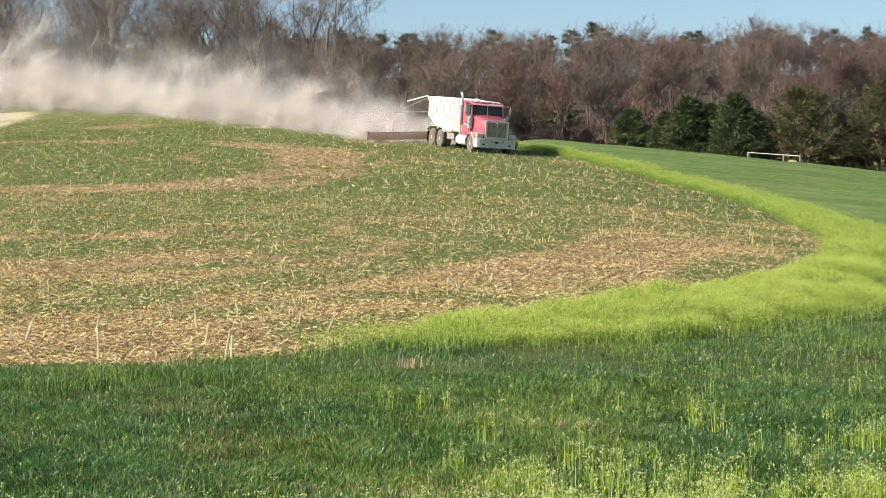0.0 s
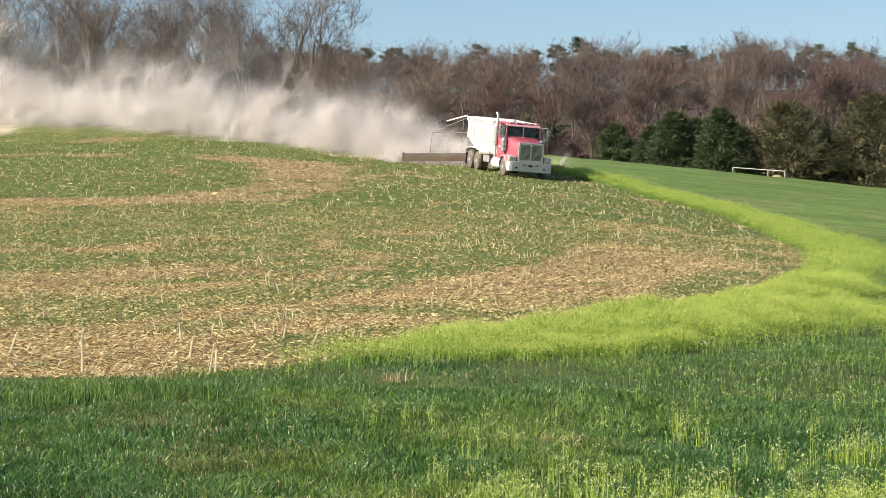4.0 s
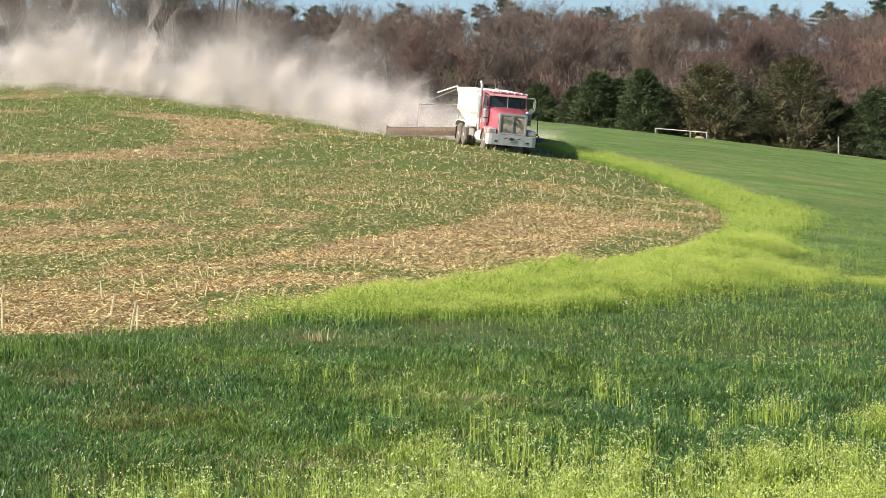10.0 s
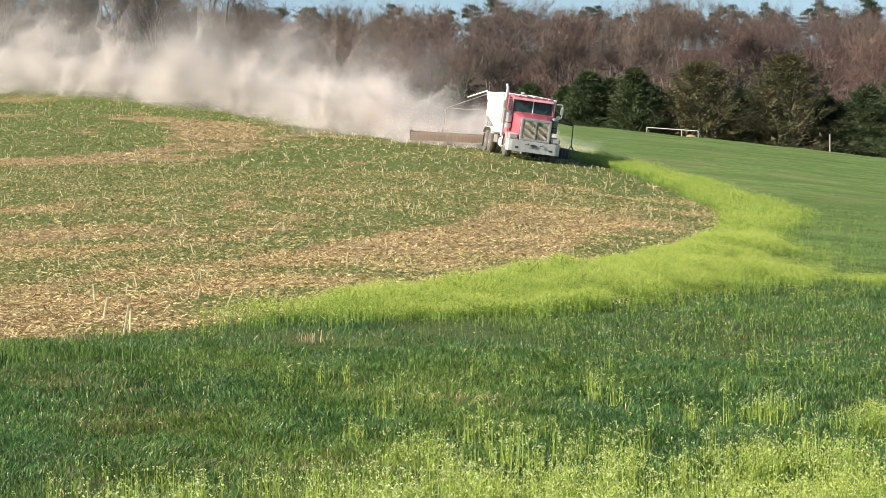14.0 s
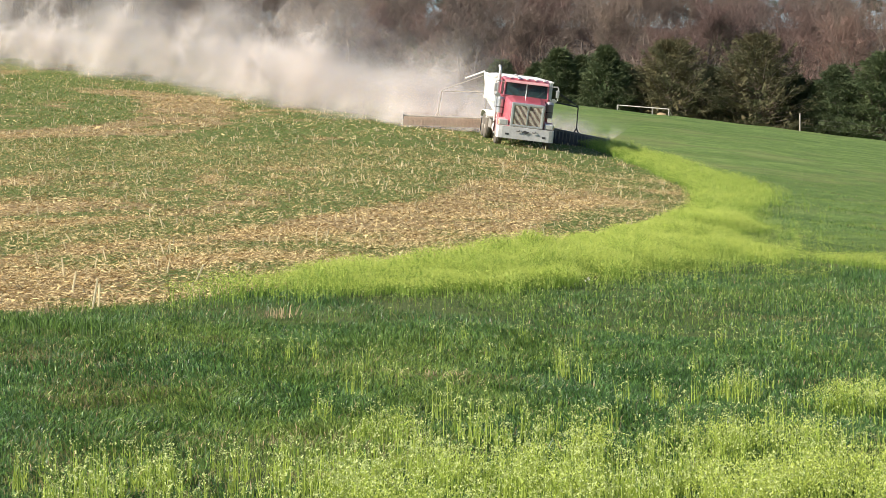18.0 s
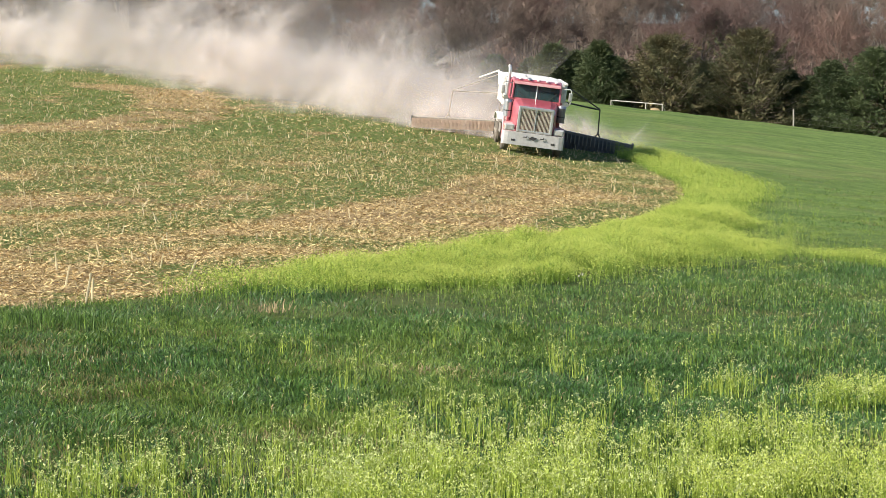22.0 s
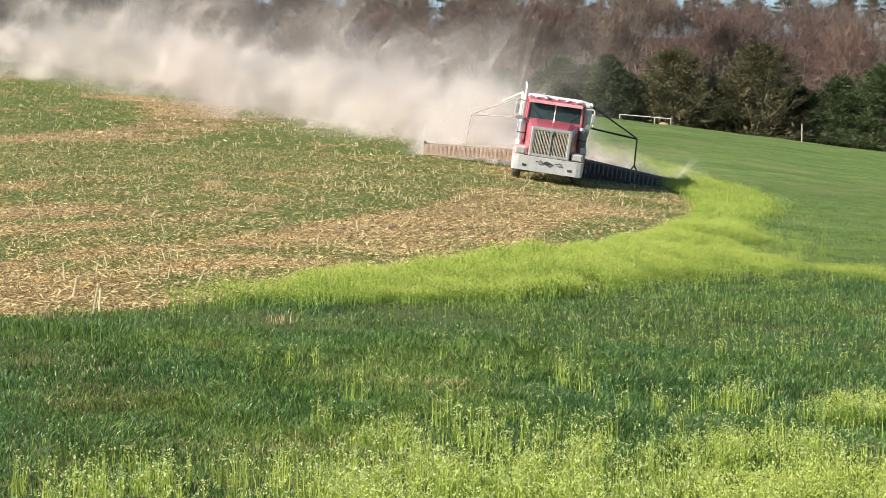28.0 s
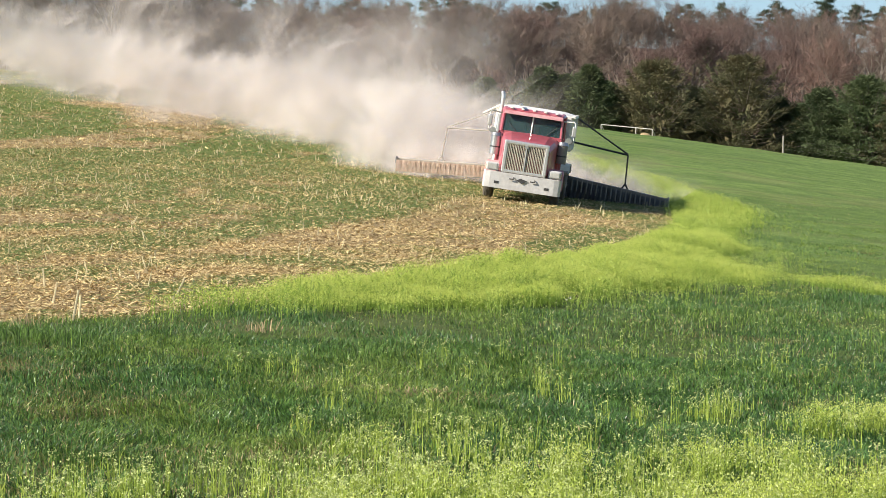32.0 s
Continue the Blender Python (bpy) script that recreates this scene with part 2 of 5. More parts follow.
# ---------- shaping tools ----------
def part(name, bm, material, parent, label="", at=None, smooth_faces=False):
    me = bpy.data.meshes.new(name)
    bm.normal_update()
    for f in bm.faces:
        f.smooth = smooth_faces
    bm.to_mesh(me)
    bm.free()
    me.materials.append(material)
    ob = new(name, me)
    ob.parent = parent
    if at is not None:
        ob.matrix_basis = at
    if label:
        tagged(ob, label)
    return ob


def box(x0, x1, y0, y1, z0, z1, bevel=0.02, bm=None, m=None, seg=2):
    b = bmesh.new()
    bmesh.ops.create_cube(b, size=1)
    for v in b.verts:
        v.co = Vector((x0 + (v.co.x + 0.5) * (x1 - x0), y0 + (v.co.y + 0.5) * (y1 - y0), z0 + (v.co.z + 0.5) * (z1 - z0)))
    if bevel:
        bmesh.ops.bevel(b, geom=b.edges[:], offset=bevel, segments=seg, affect="EDGES", profile=0.6)
    return joined(bm, b, m)


def joined(bm, b, m=None):
    if m is not None:
        b.transform(m)
    if bm is None:
        return b
    tmp = bpy.data.meshes.new("tmp")
    b.to_mesh(tmp)
    b.free()
    bm.from_mesh(tmp)
    bpy.data.meshes.remove(tmp)
    return bm


def rod(p, q, r, sides=8, bm=None, r2=None):
    """A round bar from p to q."""
    p, q = Vector(p), Vector(q)
    b = bmesh.new()
    bmesh.ops.create_cone(b, cap_ends=True, segments=sides, radius1=r, radius2=r if r2 is None else r2, depth=(q - p).length)
    m = Matrix.Translation((p + q) / 2) @ (q - p).to_track_quat("Z", "Y").to_matrix().to_4x4()
    return joined(bm, b, m)


def pipe(points, r, sides=8, bm=None):
    bm = bm or bmesh.new()
    for p, q in zip(points, points[1:]):
        rod(p, q, r, sides, bm)
        if q is not points[-1]:
            b = bmesh.new()
            bmesh.ops.create_icosphere(b, subdivisions=1, radius=r * 1.02, matrix=Matrix.Translation(q))
            joined(bm, b)
    return bm


def loft(sections, cap=True):
    """A skin over cross-sections, each a list of points in order round it."""
    bm = bmesh.new()
    rings = [[bm.verts.new(p) for p in s] for s in sections]
    n = len(rings[0])
    for a, b in zip(rings, rings[1:]):
        for i in range(n):
            bm.faces.new((a[i], a[(i + 1) % n], b[(i + 1) % n], b[i]))
    if cap:
        bm.faces.new(rings[0][::-1])
        bm.faces.new(rings[-1])
    bmesh.ops.recalc_face_normals(bm, faces=bm.faces[:])
    return bm


def turned(profile, sides=28):
    """A body of revolution about the x axis; profile: (x, radius)."""
    return loft([[(x, r * math.cos(2 * math.pi * i / sides), r * math.sin(2 * math.pi * i / sides)) for i in range(sides)] for x, r in profile])


RED = plain("faded_red_paint", (0.37, 0.045, 0.070), (0.43, 0.135, 0.155), 1.3, 0.40, coat=0.4, fine=7)
DUSTY_RED = plain("dusty_red_paint", (0.43, 0.13, 0.145), (0.60, 0.38, 0.37), 1.8, 0.7, fine=9)
WHITE = plain("dusty_white_paint", (0.86, 0.83, 0.78), (0.76, 0.70, 0.63), 0.8, 0.55, fine=6)
CHROME = plain("dulled_chrome", (0.62, 0.62, 0.62), (0.48, 0.46, 0.44), 2.5, 0.32, 0.85, fine=12)
BRIGHT = plain("polished_steel", (0.70, 0.69, 0.67), (0.58, 0.56, 0.53), 2.0, 0.45, 0.8)
BUMPER = plain("dusty_grey_bumper", (0.62, 0.60, 0.58), (0.48, 0.455, 0.43), 1.6, 0.5, 0.2, fine=10)
BLACK = plain("black_rubber", (0.022, 0.022, 0.023), (0.05, 0.045, 0.042), 3.0, 0.8, relief=0.004)
TYRE = plain("dusty_tyre_rubber", (0.20, 0.165, 0.13), (0.08, 0.07, 0.06), 3.0, 0.9, relief=0.006)
RIM = plain("dusty_wheel_disc", (0.50, 0.45, 0.39), (0.36, 0.31, 0.26), 3.0, 0.7)
# Dark copy of the frame steel, with shade put into its colour.
DARK = plain("shadowed_steel", (0.03, 0.03, 0.032), (0.06, 0.055, 0.05), 2.0, 0.7)
STEEL = plain("dusty_frame_steel", (0.20, 0.18, 0.16), (0.32, 0.28, 0.24), 1.8, 0.75)
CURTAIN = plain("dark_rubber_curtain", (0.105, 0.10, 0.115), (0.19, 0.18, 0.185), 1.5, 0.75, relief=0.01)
# Paled to dust colour: the glow of lit airborne dust is painted in.
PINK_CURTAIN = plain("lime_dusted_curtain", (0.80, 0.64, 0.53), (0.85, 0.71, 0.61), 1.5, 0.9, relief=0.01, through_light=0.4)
GRILLE = plain("dusty_tan_grille_bars", (0.66, 0.585, 0.48), (0.54, 0.47, 0.38), 3.0, 0.5, 0.3)
SEAT = plain("dark_cab_cloth", (0.03, 0.028, 0.03), (0.05, 0.045, 0.045), 4.0, 0.9)
LAMP = plain("clouded_headlamp_glass", (0.62, 0.62, 0.60), (0.48, 0.47, 0.45), 5.0, 0.15, 0.3)
AMBER = plain("amber_lens", (0.75, 0.45, 0.20), (0.66, 0.36, 0.13), 5.0, 0.3)


def glass(name, tint, mirror):
    m = bpy.data.materials.new(name)
    m.use_nodes = True
    nt = m.node_tree
    b = nt.nodes["Principled BSDF"]
    b.inputs["Base Color"].default_value = (*tint, 1)
    b.inputs["Roughness"].default_value = 0.06
    b.inputs["Specular IOR Level"].default_value = mirror
    tr = nt.nodes.new("ShaderNodeBsdfTransparent")
    tr.inputs[0].default_value = (0.55, 0.62, 0.62, 1)
    ms = nt.nodes.new("ShaderNodeMixShader")
    nt.links.new(ramp(nt, tex(nt, 2.5), [(0.3, (0.22, 0.22, 0.22)), (0.7, (0.38, 0.38, 0.38))]), ms.inputs[0])
    nt.links.new(tr.outputs[0], ms.inputs[1])
    nt.links.new(b.outputs[0], ms.inputs[2])
    nt.links.new(ms.outputs[0], nt.nodes["Material Output"].inputs[0])
    return m


PANE = glass("dusty_windscreen_glass", (0.07, 0.125, 0.125), 0.7)
MIRROR = plain("mirror_glass", (0.8, 0.8, 0.82), (0.75, 0.75, 0.77), 2.0, 0.05, 1.0)


def wheel(name, truck, x, y, r, w, dual=False):
    """A wheel that turns on its axle, with its tyre, its disc and its hub."""
    hub = new(name)
    hub.parent = truck
    hub.matrix_basis = pose(x, y, r)
    s = 1 if x > 0 else -1
    for k in ((0, -1.15 * w) if dual else (0,)):
        o = s * k
        tyre = turned([(o - w / 2, r * 0.62), (o - w / 2, r * 0.90), (o - w * 0.36, r * 0.98), (o - w * 0.18, r), (o + w * 0.18, r), (o + w * 0.36, r * 0.98), (o + w / 2, r * 0.90), (o + w / 2, r * 0.62)], 32)
        tread = [f for f in tyre.faces if abs(f.calc_center_median().x - o) < w * 0.1 and f.calc_center_median().yz.length > r * 0.9]
        bmesh.ops.inset_individual(tyre, faces=tread, thickness=0.012, depth=0.012)
        part("tyre", tyre, TYRE, hub)
    part("rim", turned([(s * -w * 0.3, r * 0.3), (s * -w * 0.1, r * 0.55), (s * w * 0.40, r * 0.62), (s * w * 0.46, r * 0.64), (s * w * 0.46, r * 0.58), (s * w * 0.22, r * 0.50), (s * w * 0.16, r * 0.30), (s * w * 0.42, r * 0.22), (s * w * 0.55, r * 0.15), (s * w * 0.55, 0.01)], 24), RIM, hub, "dusty pale wheel disc", smooth_faces=True)
    nut = part("wheel_nut", rod((s * w * 0.16, 0, 0), (s * w * 0.3, 0, 0), 0.02, 6), STEEL, hub)
    for i in range(10):
        a = 2 * math.pi * i / 10
        o = nut if i == 0 else new("wheel_nut", nut.data)
        o.parent = hub
        o.location = (0, r * 0.4 * math.cos(a), r * 0.4 * math.sin(a))
    return hub


WHEELS = []


def build_truck():
    """A lime spreader: bonneted red truck with a white hopper and a curtained drop boom on each side. Its nose is at y = 0 and looks along +y."""
    t = tagged(new("spreader_truck"), "faded red bonneted truck with white hopper spreading lime dust", "truck")

    # bumper
    b = loft([[(x, y0, 0.36), (x, y0, 0.50), (x, y0 - 0.01, 0.86), (x, y0 - 0.10, 0.87), (x, y0 - 0.10, 0.37)] for x, y0 in
              ((-1.22, -0.30), (-1.21, -0.13), (-1.15, -0.03), (-1.0, 0.0), (1.0, 0.0), (1.15, -0.03), (1.21, -0.13), (1.22, -0.30))])
    bumper = part("bumper", b, BUMPER, t, "wide dusty grey steel bumper")
    for s in (-1, 1):
        # Solid near-black blocks stand in for the shade inside the fog lamp openings.
        part("fog_lamp_opening", box(s * 0.78 - 0.075, s * 0.78 + 0.075, -0.03, 0.012, 0.50, 0.58, 0.008), DARK, bumper)
        part("tow_hook", pipe([(s * 0.33 - 0.07, 0.01, 0.76), (s * 0.33 - 0.07, 0.05, 0.70), (s * 0.33 + 0.07, 0.05, 0.70)], 0.018, 6), DARK, bumper)
    part("tow_eye", loft([[(-0.17, 0.012, 0.70), (0.0, 0.012, 0.60), (0.17, 0.012, 0.68), (0.05, 0.012, 0.75)], [(-0.17, 0.03, 0.70), (0.0, 0.04, 0.60), (0.17, 0.03, 0.68), (0.05, 0.03, 0.75)]]), DARK, bumper)

    # bonnet, tapering to the grille
    def bonnet(y, w, zt, zb, sh):
        return [(-w, y, zb), (-w, y, zt - 0.22), (-w + sh * 0.3, y, zt - 0.09), (-w + sh, y, zt - 0.02), (0, y, zt), (w - sh, y, zt - 0.02), (w - sh * 0.3, y, zt - 0.09), (w, y, zt - 0.22), (w, y, zb)]
    part("bonnet", loft([bonnet(-0.16, 0.72, 1.88, 0.95, 0.20), bonnet(-0.5, 0.78, 1.97, 0.95, 0.24), bonnet(-1.1, 0.86, 2.07, 0.95, 0.28), bonnet(-1.78, 0.92, 2.15, 0.95, 0.30)]), RED, t, "faded red sloping bonnet", smooth_faces=False)
    # fenders over the front wheels
    for s in (-1, 1):
        secs = []
        for a in range(0, 181, 15):
            ca, sa = math.cos(radians(a)), math.sin(radians(a))
            y, z, ro = -1.10 + 0.66 * ca, 0.52 + 0.66 * sa, 0.10
            secs.append([(s * 0.66, y, z), (s * 1.20, y, z - 0.02), (s * 1.24, y - ro * ca * 0.6, z - 0.10 * sa - 0.01), (s * 1.18, y - 0.05 * ca, z - 0.07 * sa), (s * 0.66, y - 0.05 * ca, z - 0.06 * sa)])
        fender = part("fender", loft(secs), DUSTY_RED, t, "dusty red front wing", smooth_faces=False)
        part("headlight_pod", box(s * 0.98 - 0.20, s * 0.98 + 0.20, -0.42, -0.13, 0.88, 1.14, 0.05), BUMPER, fender, "dusty pale headlight housing")
        part("headlight", box(s * 0.98 - 0.15, s * 0.98 + 0.15, -0.14, -0.10, 0.92, 1.10, 0.02), LAMP, fender, "clouded rectangular headlight")
        part("turn_lamp", box(s * 1.16 - 0.03, s * 1.16 + 0.03, -0.30, -0.14, 0.92, 1.06, 0.015), AMBER, fender)

    # grille with its bright surround
    sur = box(-0.70, 0.70, -0.20, -0.06, 1.76, 1.89, 0.04)
    for s in (-1, 1):
        box(s * 0.64 - 0.06, s * 0.64 + 0.06, -0.20, -0.06, 0.92, 1.80, 0.03, sur)
    box(-0.70, 0.70, -0.20, -0.06, 0.88, 0.97, 0.03, sur)
    grille = part("grille_surround", sur, BRIGHT, t, "dulled chrome grille surround")
    part("radiator", box(-0.60, 0.60, -0.19, -0.16, 0.94, 1.80, 0), DARK, grille)
    bar = box(-0.0105, 0.0105, -0.16, -0.075, 0.95, 1.78, 0.004, seg=1)
    first = part("grille_bar", bar, GRILLE, grille)
    first.matrix_basis = pose(-0.56, 0, 0)
    for i in range(1, 23):
        o = new("grille_bar", first.data)
        o.parent = grille
        o.matrix_basis = pose(-0.56 + 0.0509 * i, 0, 0)
    part("centre_bar", box(-0.022, 0.022, -0.15, -0.055, 0.95, 1.80, 0.01), BRIGHT, grille)
    part("bonnet_badge", loft([[(-0.08, -0.06, 1.72), (0, -0.06, 1.66), (0.08, -0.06, 1.72), (0.05, -0.06, 1.79), (-0.05, -0.06, 1.79)], [(-0.07, -0.03, 1.72), (0, -0.03, 1.67), (0.07, -0.03, 1.72), (0.04, -0.03, 1.78), (-0.04, -0.03, 1.78)]]), CHROME, grille)

    # cab: pillars, roof and panels round a hollow inside
    cab = part("cab", loft([[(-0.98, -1.74, 0.92), (0.98, -1.74, 0.92), (0.98, -1.74, 2.13), (-0.98, -1.74, 2.13)], [(-1.02, -2.2, 0.92), (1.02, -2.2, 0.92), (1.02, -2.2, 2.10), (-1.02, -2.2, 2.10)], [(-1.02, -2.95, 0.92), (1.02, -2.95, 0.92), (1.02, -2.95, 2.10), (-1.02, -2.95, 2.10)]]), RED, t, "faded red cab body")
    roof = loft([[(-w, y, z - 0.09), (-w + 0.05, y, z - 0.02), (0, y, z + 0.03), (w - 0.05, y, z - 0.02), (w, y, z - 0.09), (w - 0.04, y, z - 0.14), (-w + 0.04, y, z - 0.14)] for y, w, z in ((-1.82, 0.95, 2.80), (-1.95, 0.99, 2.86), (-2.5, 1.02, 2.91), (-2.88, 1.01, 2.91), (-2.98, 0.98, 2.87))])
    part("roof", roof, RED, t, "red cab roof under a crust of pale dust")
    part("roof_dust", loft([[(-w, y, z), (0, y, z + 0.055), (w, y, z), (0, y, z + 0.01)] for y, w, z in ((-2.0, 0.75, 2.84), (-2.4, 0.90, 2.89), (-2.92, 0.90, 2.895))]), WHITE, t, "pale dust lying on the roof")
    visor = loft([[(x, -1.80, 2.78), (x, -1.62, 2.70), (x, -1.61, 2.67), (x, -1.80, 2.74)] for x in (-0.93, -0.5, 0, 0.5, 0.93)])
    part("sun_visor", visor, DUSTY_RED, t, "red sun visor above the windscreen")
    for x in (-0.72, -0.36, 0, 0.36, 0.72):
        part("marker_lamp", box(x - 0.05, x + 0.05, -1.93, -1.82, 2.84, 2.90, 0.02), WHITE, t)
    part("air_horn", rod((0.48, -2.6, 2.99), (0.48, -1.75, 2.99), 0.05, 10, None, 0.03), BRIGHT, t, "chrome roof horn")
    for s in (-1, 1):
        part("front_pillar", pipe([(s * 0.95, -1.74, 2.10), (s * 0.92, -1.84, 2.76)], 0.045, 6), RED, cab)
        part("door_pillar", pipe([(s * 1.0, -2.72, 2.05), (s * 0.98, -2.72, 2.80)], 0.06, 6), RED, cab)
        part("rear_quarter", box(s * 1.0 - 0.03, s * 1.0 + 0.03, -2.95, -2.72, 2.05, 2.82, 0.01), RED, cab)
    part("rear_wall", box(-0.96, 0.96, -2.97, -2.93, 2.05, 2.82, 0.01), RED, cab)
    part("windscreen_divider", pipe([(0, -1.73, 2.12), (0, -1.80, 2.77)], 0.022, 6), BRIGHT, cab)
    for s in (-1, 1):
        q = [(s * 0.03, -1.73, 2.13), (s * 0.93, -1.735, 2.13), (s * 0.89, -1.82, 2.74), (s * 0.03, -1.80, 2.76)]
        p = part("windscreen", loft([q, [(x, y - 0.012, z) for x, y, z in q]]), PANE, cab, "dark green-tinted split windscreen")
        p.visible_shadow = False
        part("wiper", rod((s * 0.45, -1.70, 2.12), (s * 0.80, -1.75, 2.45), 0.010, 6), DARK, cab)
        door = part("door", box(s * 1.005 - 0.02 * s, s * 1.005 + 0.035 * s, -2.70, -1.86, 1.0, 2.10, 0.015), RED, t, "faded red cab door")
        q = [(s * 1.0, -1.90, 2.14), (s * 1.0, -2.66, 2.12), (s * 0.98, -2.66, 2.74), (s * 0.96, -1.98, 2.72)]
        p = part("side_window", loft([q, [(x - s * 0.012, y, z) for x, y, z in q]]), PANE, door)
        p.visible_shadow = False
        part("door_handle", box(s * 1.05 - 0.012, s * 1.05 + 0.012, -2.62, -2.48, 1.62, 1.66, 0.008), CHROME, door)
        part("door_stripe", box(s * 1.036 - 0.006, s * 1.036 + 0.006, -2.66, -1.90, 1.50, 1.56, 0.002), WHITE, door)
    part("seats", box(0.2, 0.75, -2.88, -2.74, 1.5, 2.45, 0.06, box(-0.75, -0.2, -2.88, -2.74, 1.5, 2.45, 0.06)), SEAT, cab)
    part("dashboard", box(-0.9, 0.9, -2.1, -1.8, 1.95, 2.16, 0.05), SEAT, cab)

    # mirrors on their brackets, air cleaners, stacks, steps, tanks
    for s in (-1, 1):
        br = pipe([(s * 0.98, -1.86, 2.66), (s * 1.30, -1.72, 2.70), (s * 1.36, -1.70, 2.64), (s * 1.36, -1.70, 2.12), (s * 1.30, -1.72, 2.04), (s * 1.0, -1.86, 2.02)], 0.022, 6)
        arm = part("mirror_bracket", br, BRIGHT, t, "bright tubular mirror bracket")
        part("mirror_shell", box(s * 1.34 - 0.07, s * 1.34 + 0.07, -1.72, -1.65, 2.22, 2.56, 0.03), BRIGHT, arm)
        part("mirror_glass", box(s * 1.34 - 0.058, s * 1.34 + 0.058, -1.729, -1.722, 2.24, 2.54, 0), MIRROR, arm)
        part("spot_mirror", rod((s * 1.20, -1.66, 2.08), (s * 1.20, -1.60, 2.08), 0.10, 14), CHROME, arm)
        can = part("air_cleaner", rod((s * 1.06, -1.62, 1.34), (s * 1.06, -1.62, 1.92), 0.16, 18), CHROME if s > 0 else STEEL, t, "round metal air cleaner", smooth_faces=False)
        part("cleaner_cap", rod((s * 1.06, -1.62, 1.92), (s * 1.06, -1.62, 2.02), 0.19, 18, None, 0.13), CHROME, can)
        part("cleaner_band", rod((s * 1.06, -1.62, 1.56), (s * 1.06, -1.62, 1.60), 0.168, 18), DARK, can)
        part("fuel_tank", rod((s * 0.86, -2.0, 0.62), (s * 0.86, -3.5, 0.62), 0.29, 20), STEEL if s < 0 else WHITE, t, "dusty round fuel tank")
        for z in (0.42, 0.72):
            part("step", box(s * 1.0 - 0.12, s * 1.0 + 0.16, -2.6, -1.95, z, z + 0.035, 0.01), CHROME, t)
        part("mud_flap", box(s * 0.95 - 0.3, s * 0.95 + 0.3, -8.02, -8.0, 0.22, 0.85, 0.003), BLACK, t)
    stack = part("exhaust_pipe", pipe([(1.10, -3.02, 0.9), (1.10, -3.02, 3.10), (1.11, -3.06, 3.22), (1.14, -3.15, 3.30)], 0.065, 12), BRIGHT, t, "chrome exhaust stack with curved tip")
    part("heat_shield", rod((1.10, -3.02, 1.5), (1.10, -3.02, 2.6), 0.10, 16), CHROME, stack)

    # frame rails and axles
    fr = box(-0.44, -0.36, -8.1, -0.3, 0.62, 0.88, 0.01)
    box(0.36, 0.44, -8.1, -0.3, 0.62, 0.88, 0.01, fr)
    for y in (-0.6, -1.1, -3.4, -5.94, -7.29):
        rod((-0.85, y, 0.52), (0.85, y, 0.52), 0.07, 8, fr)
    box(-0.5, 0.5, -1.6, -0.4, 0.55, 0.95, 0.05, fr)
    part("chassis", fr, DARK, t)
    for s in (-1, 1):
        WHEELS.append((wheel("front_wheel", t, s * 1.04, -1.10, 0.52, 0.29), 0.52))
        for y in (-5.94, -7.29):
            WHEELS.append((wheel("rear_wheel", t, s * 1.10, y, 0.52, 0.27, True), 0.52))

    # hopper: steep-sided white bin with ribs, a top rail and a tarpaulin arm
    def bin_(y, g):
        return [(-0.55, y, 0.95), (0.55, y, 0.95), (1.20, y, 1.75), (1.22, y, 2.82 + g), (0.85, y, 2.88 + g), (-0.85, y, 2.88 + g), (-1.22, y, 2.82 + g), (-1.20, y, 1.75)]
    hop = part("hopper", loft([bin_(-3.16, 0), bin_(-3.6, 0.02), bin_(-6.2, 0.06), bin_(-8.1, 0.02), bin_(-8.2, 0)]), WHITE, t, "tall white steel lime hopper dulled by dust")
    for s in (-1, 1):
        for i in range(9):
            y = -3.3 - 0.58 * i
            part("rib", loft([[(s * 1.19, y, 1.72), (s * 1.27, y, 1.72), (s * 1.28, y, 2.8), (s * 1.21, y, 2.8)], [(s * 1.19, y - 0.07, 1.72), (s * 1.27, y - 0.07, 1.72), (s * 1.28, y - 0.07, 2.8), (s * 1.21, y - 0.07, 2.8)]]), WHITE, hop)
        part("top_rail", box(s * 1.24 - 0.05, s * 1.24 + 0.05, -8.25, -3.14, 2.78, 2.87, 0.015), WHITE, hop)
        part("walkway", box(s * 1.0 - 0.28, s * 1.0 + 0.28, -5.2, -3.65, 0.98, 1.03, 0.01), STEEL, hop)
        part("fender_plate", loft([[(s * 0.75, y, z), (s * 1.3, y, z), (s * 1.3, y, z - 0.03), (s * 0.75, y, z - 0.03)] for y, z in ((-5.2, 0.95), (-5.45, 1.16), (-5.9, 1.22), (-7.4, 1.22), (-7.85, 1.12), (-8.0, 0.92))]), WHITE, hop)
    part("ladder", pipe([(1.1, -8.3, 0.8), (1.1, -8.3, 2.8)], 0.02, 6, pipe([(0.7, -8.3, 0.8), (0.7, -8.3, 2.8)], 0.02, 6)), STEEL, hop)
    part("tarp_arm", pipe([(1.28, -7.6, 2.35), (1.34, -8.2, 2.90), (2.05, -9.7, 2.46)], 0.035, 8), WHITE, hop, "white folding tarpaulin arm")
    part("front_bulkhead", box(-1.18, 1.18, -3.14, -3.06, 1.6, 2.84, 0.02), WHITE, hop)
    part("toolbox", box(0.75, 1.18, -4.9, -3.75, 0.55, 0.95, 0.03), STEEL, t)

    # spreading booms with their hanging curtains and struts
    part("boom_mount", box(-1.0, 1.0, -8.95, -8.2, 0.55, 1.1, 0.04), STEEL, t)
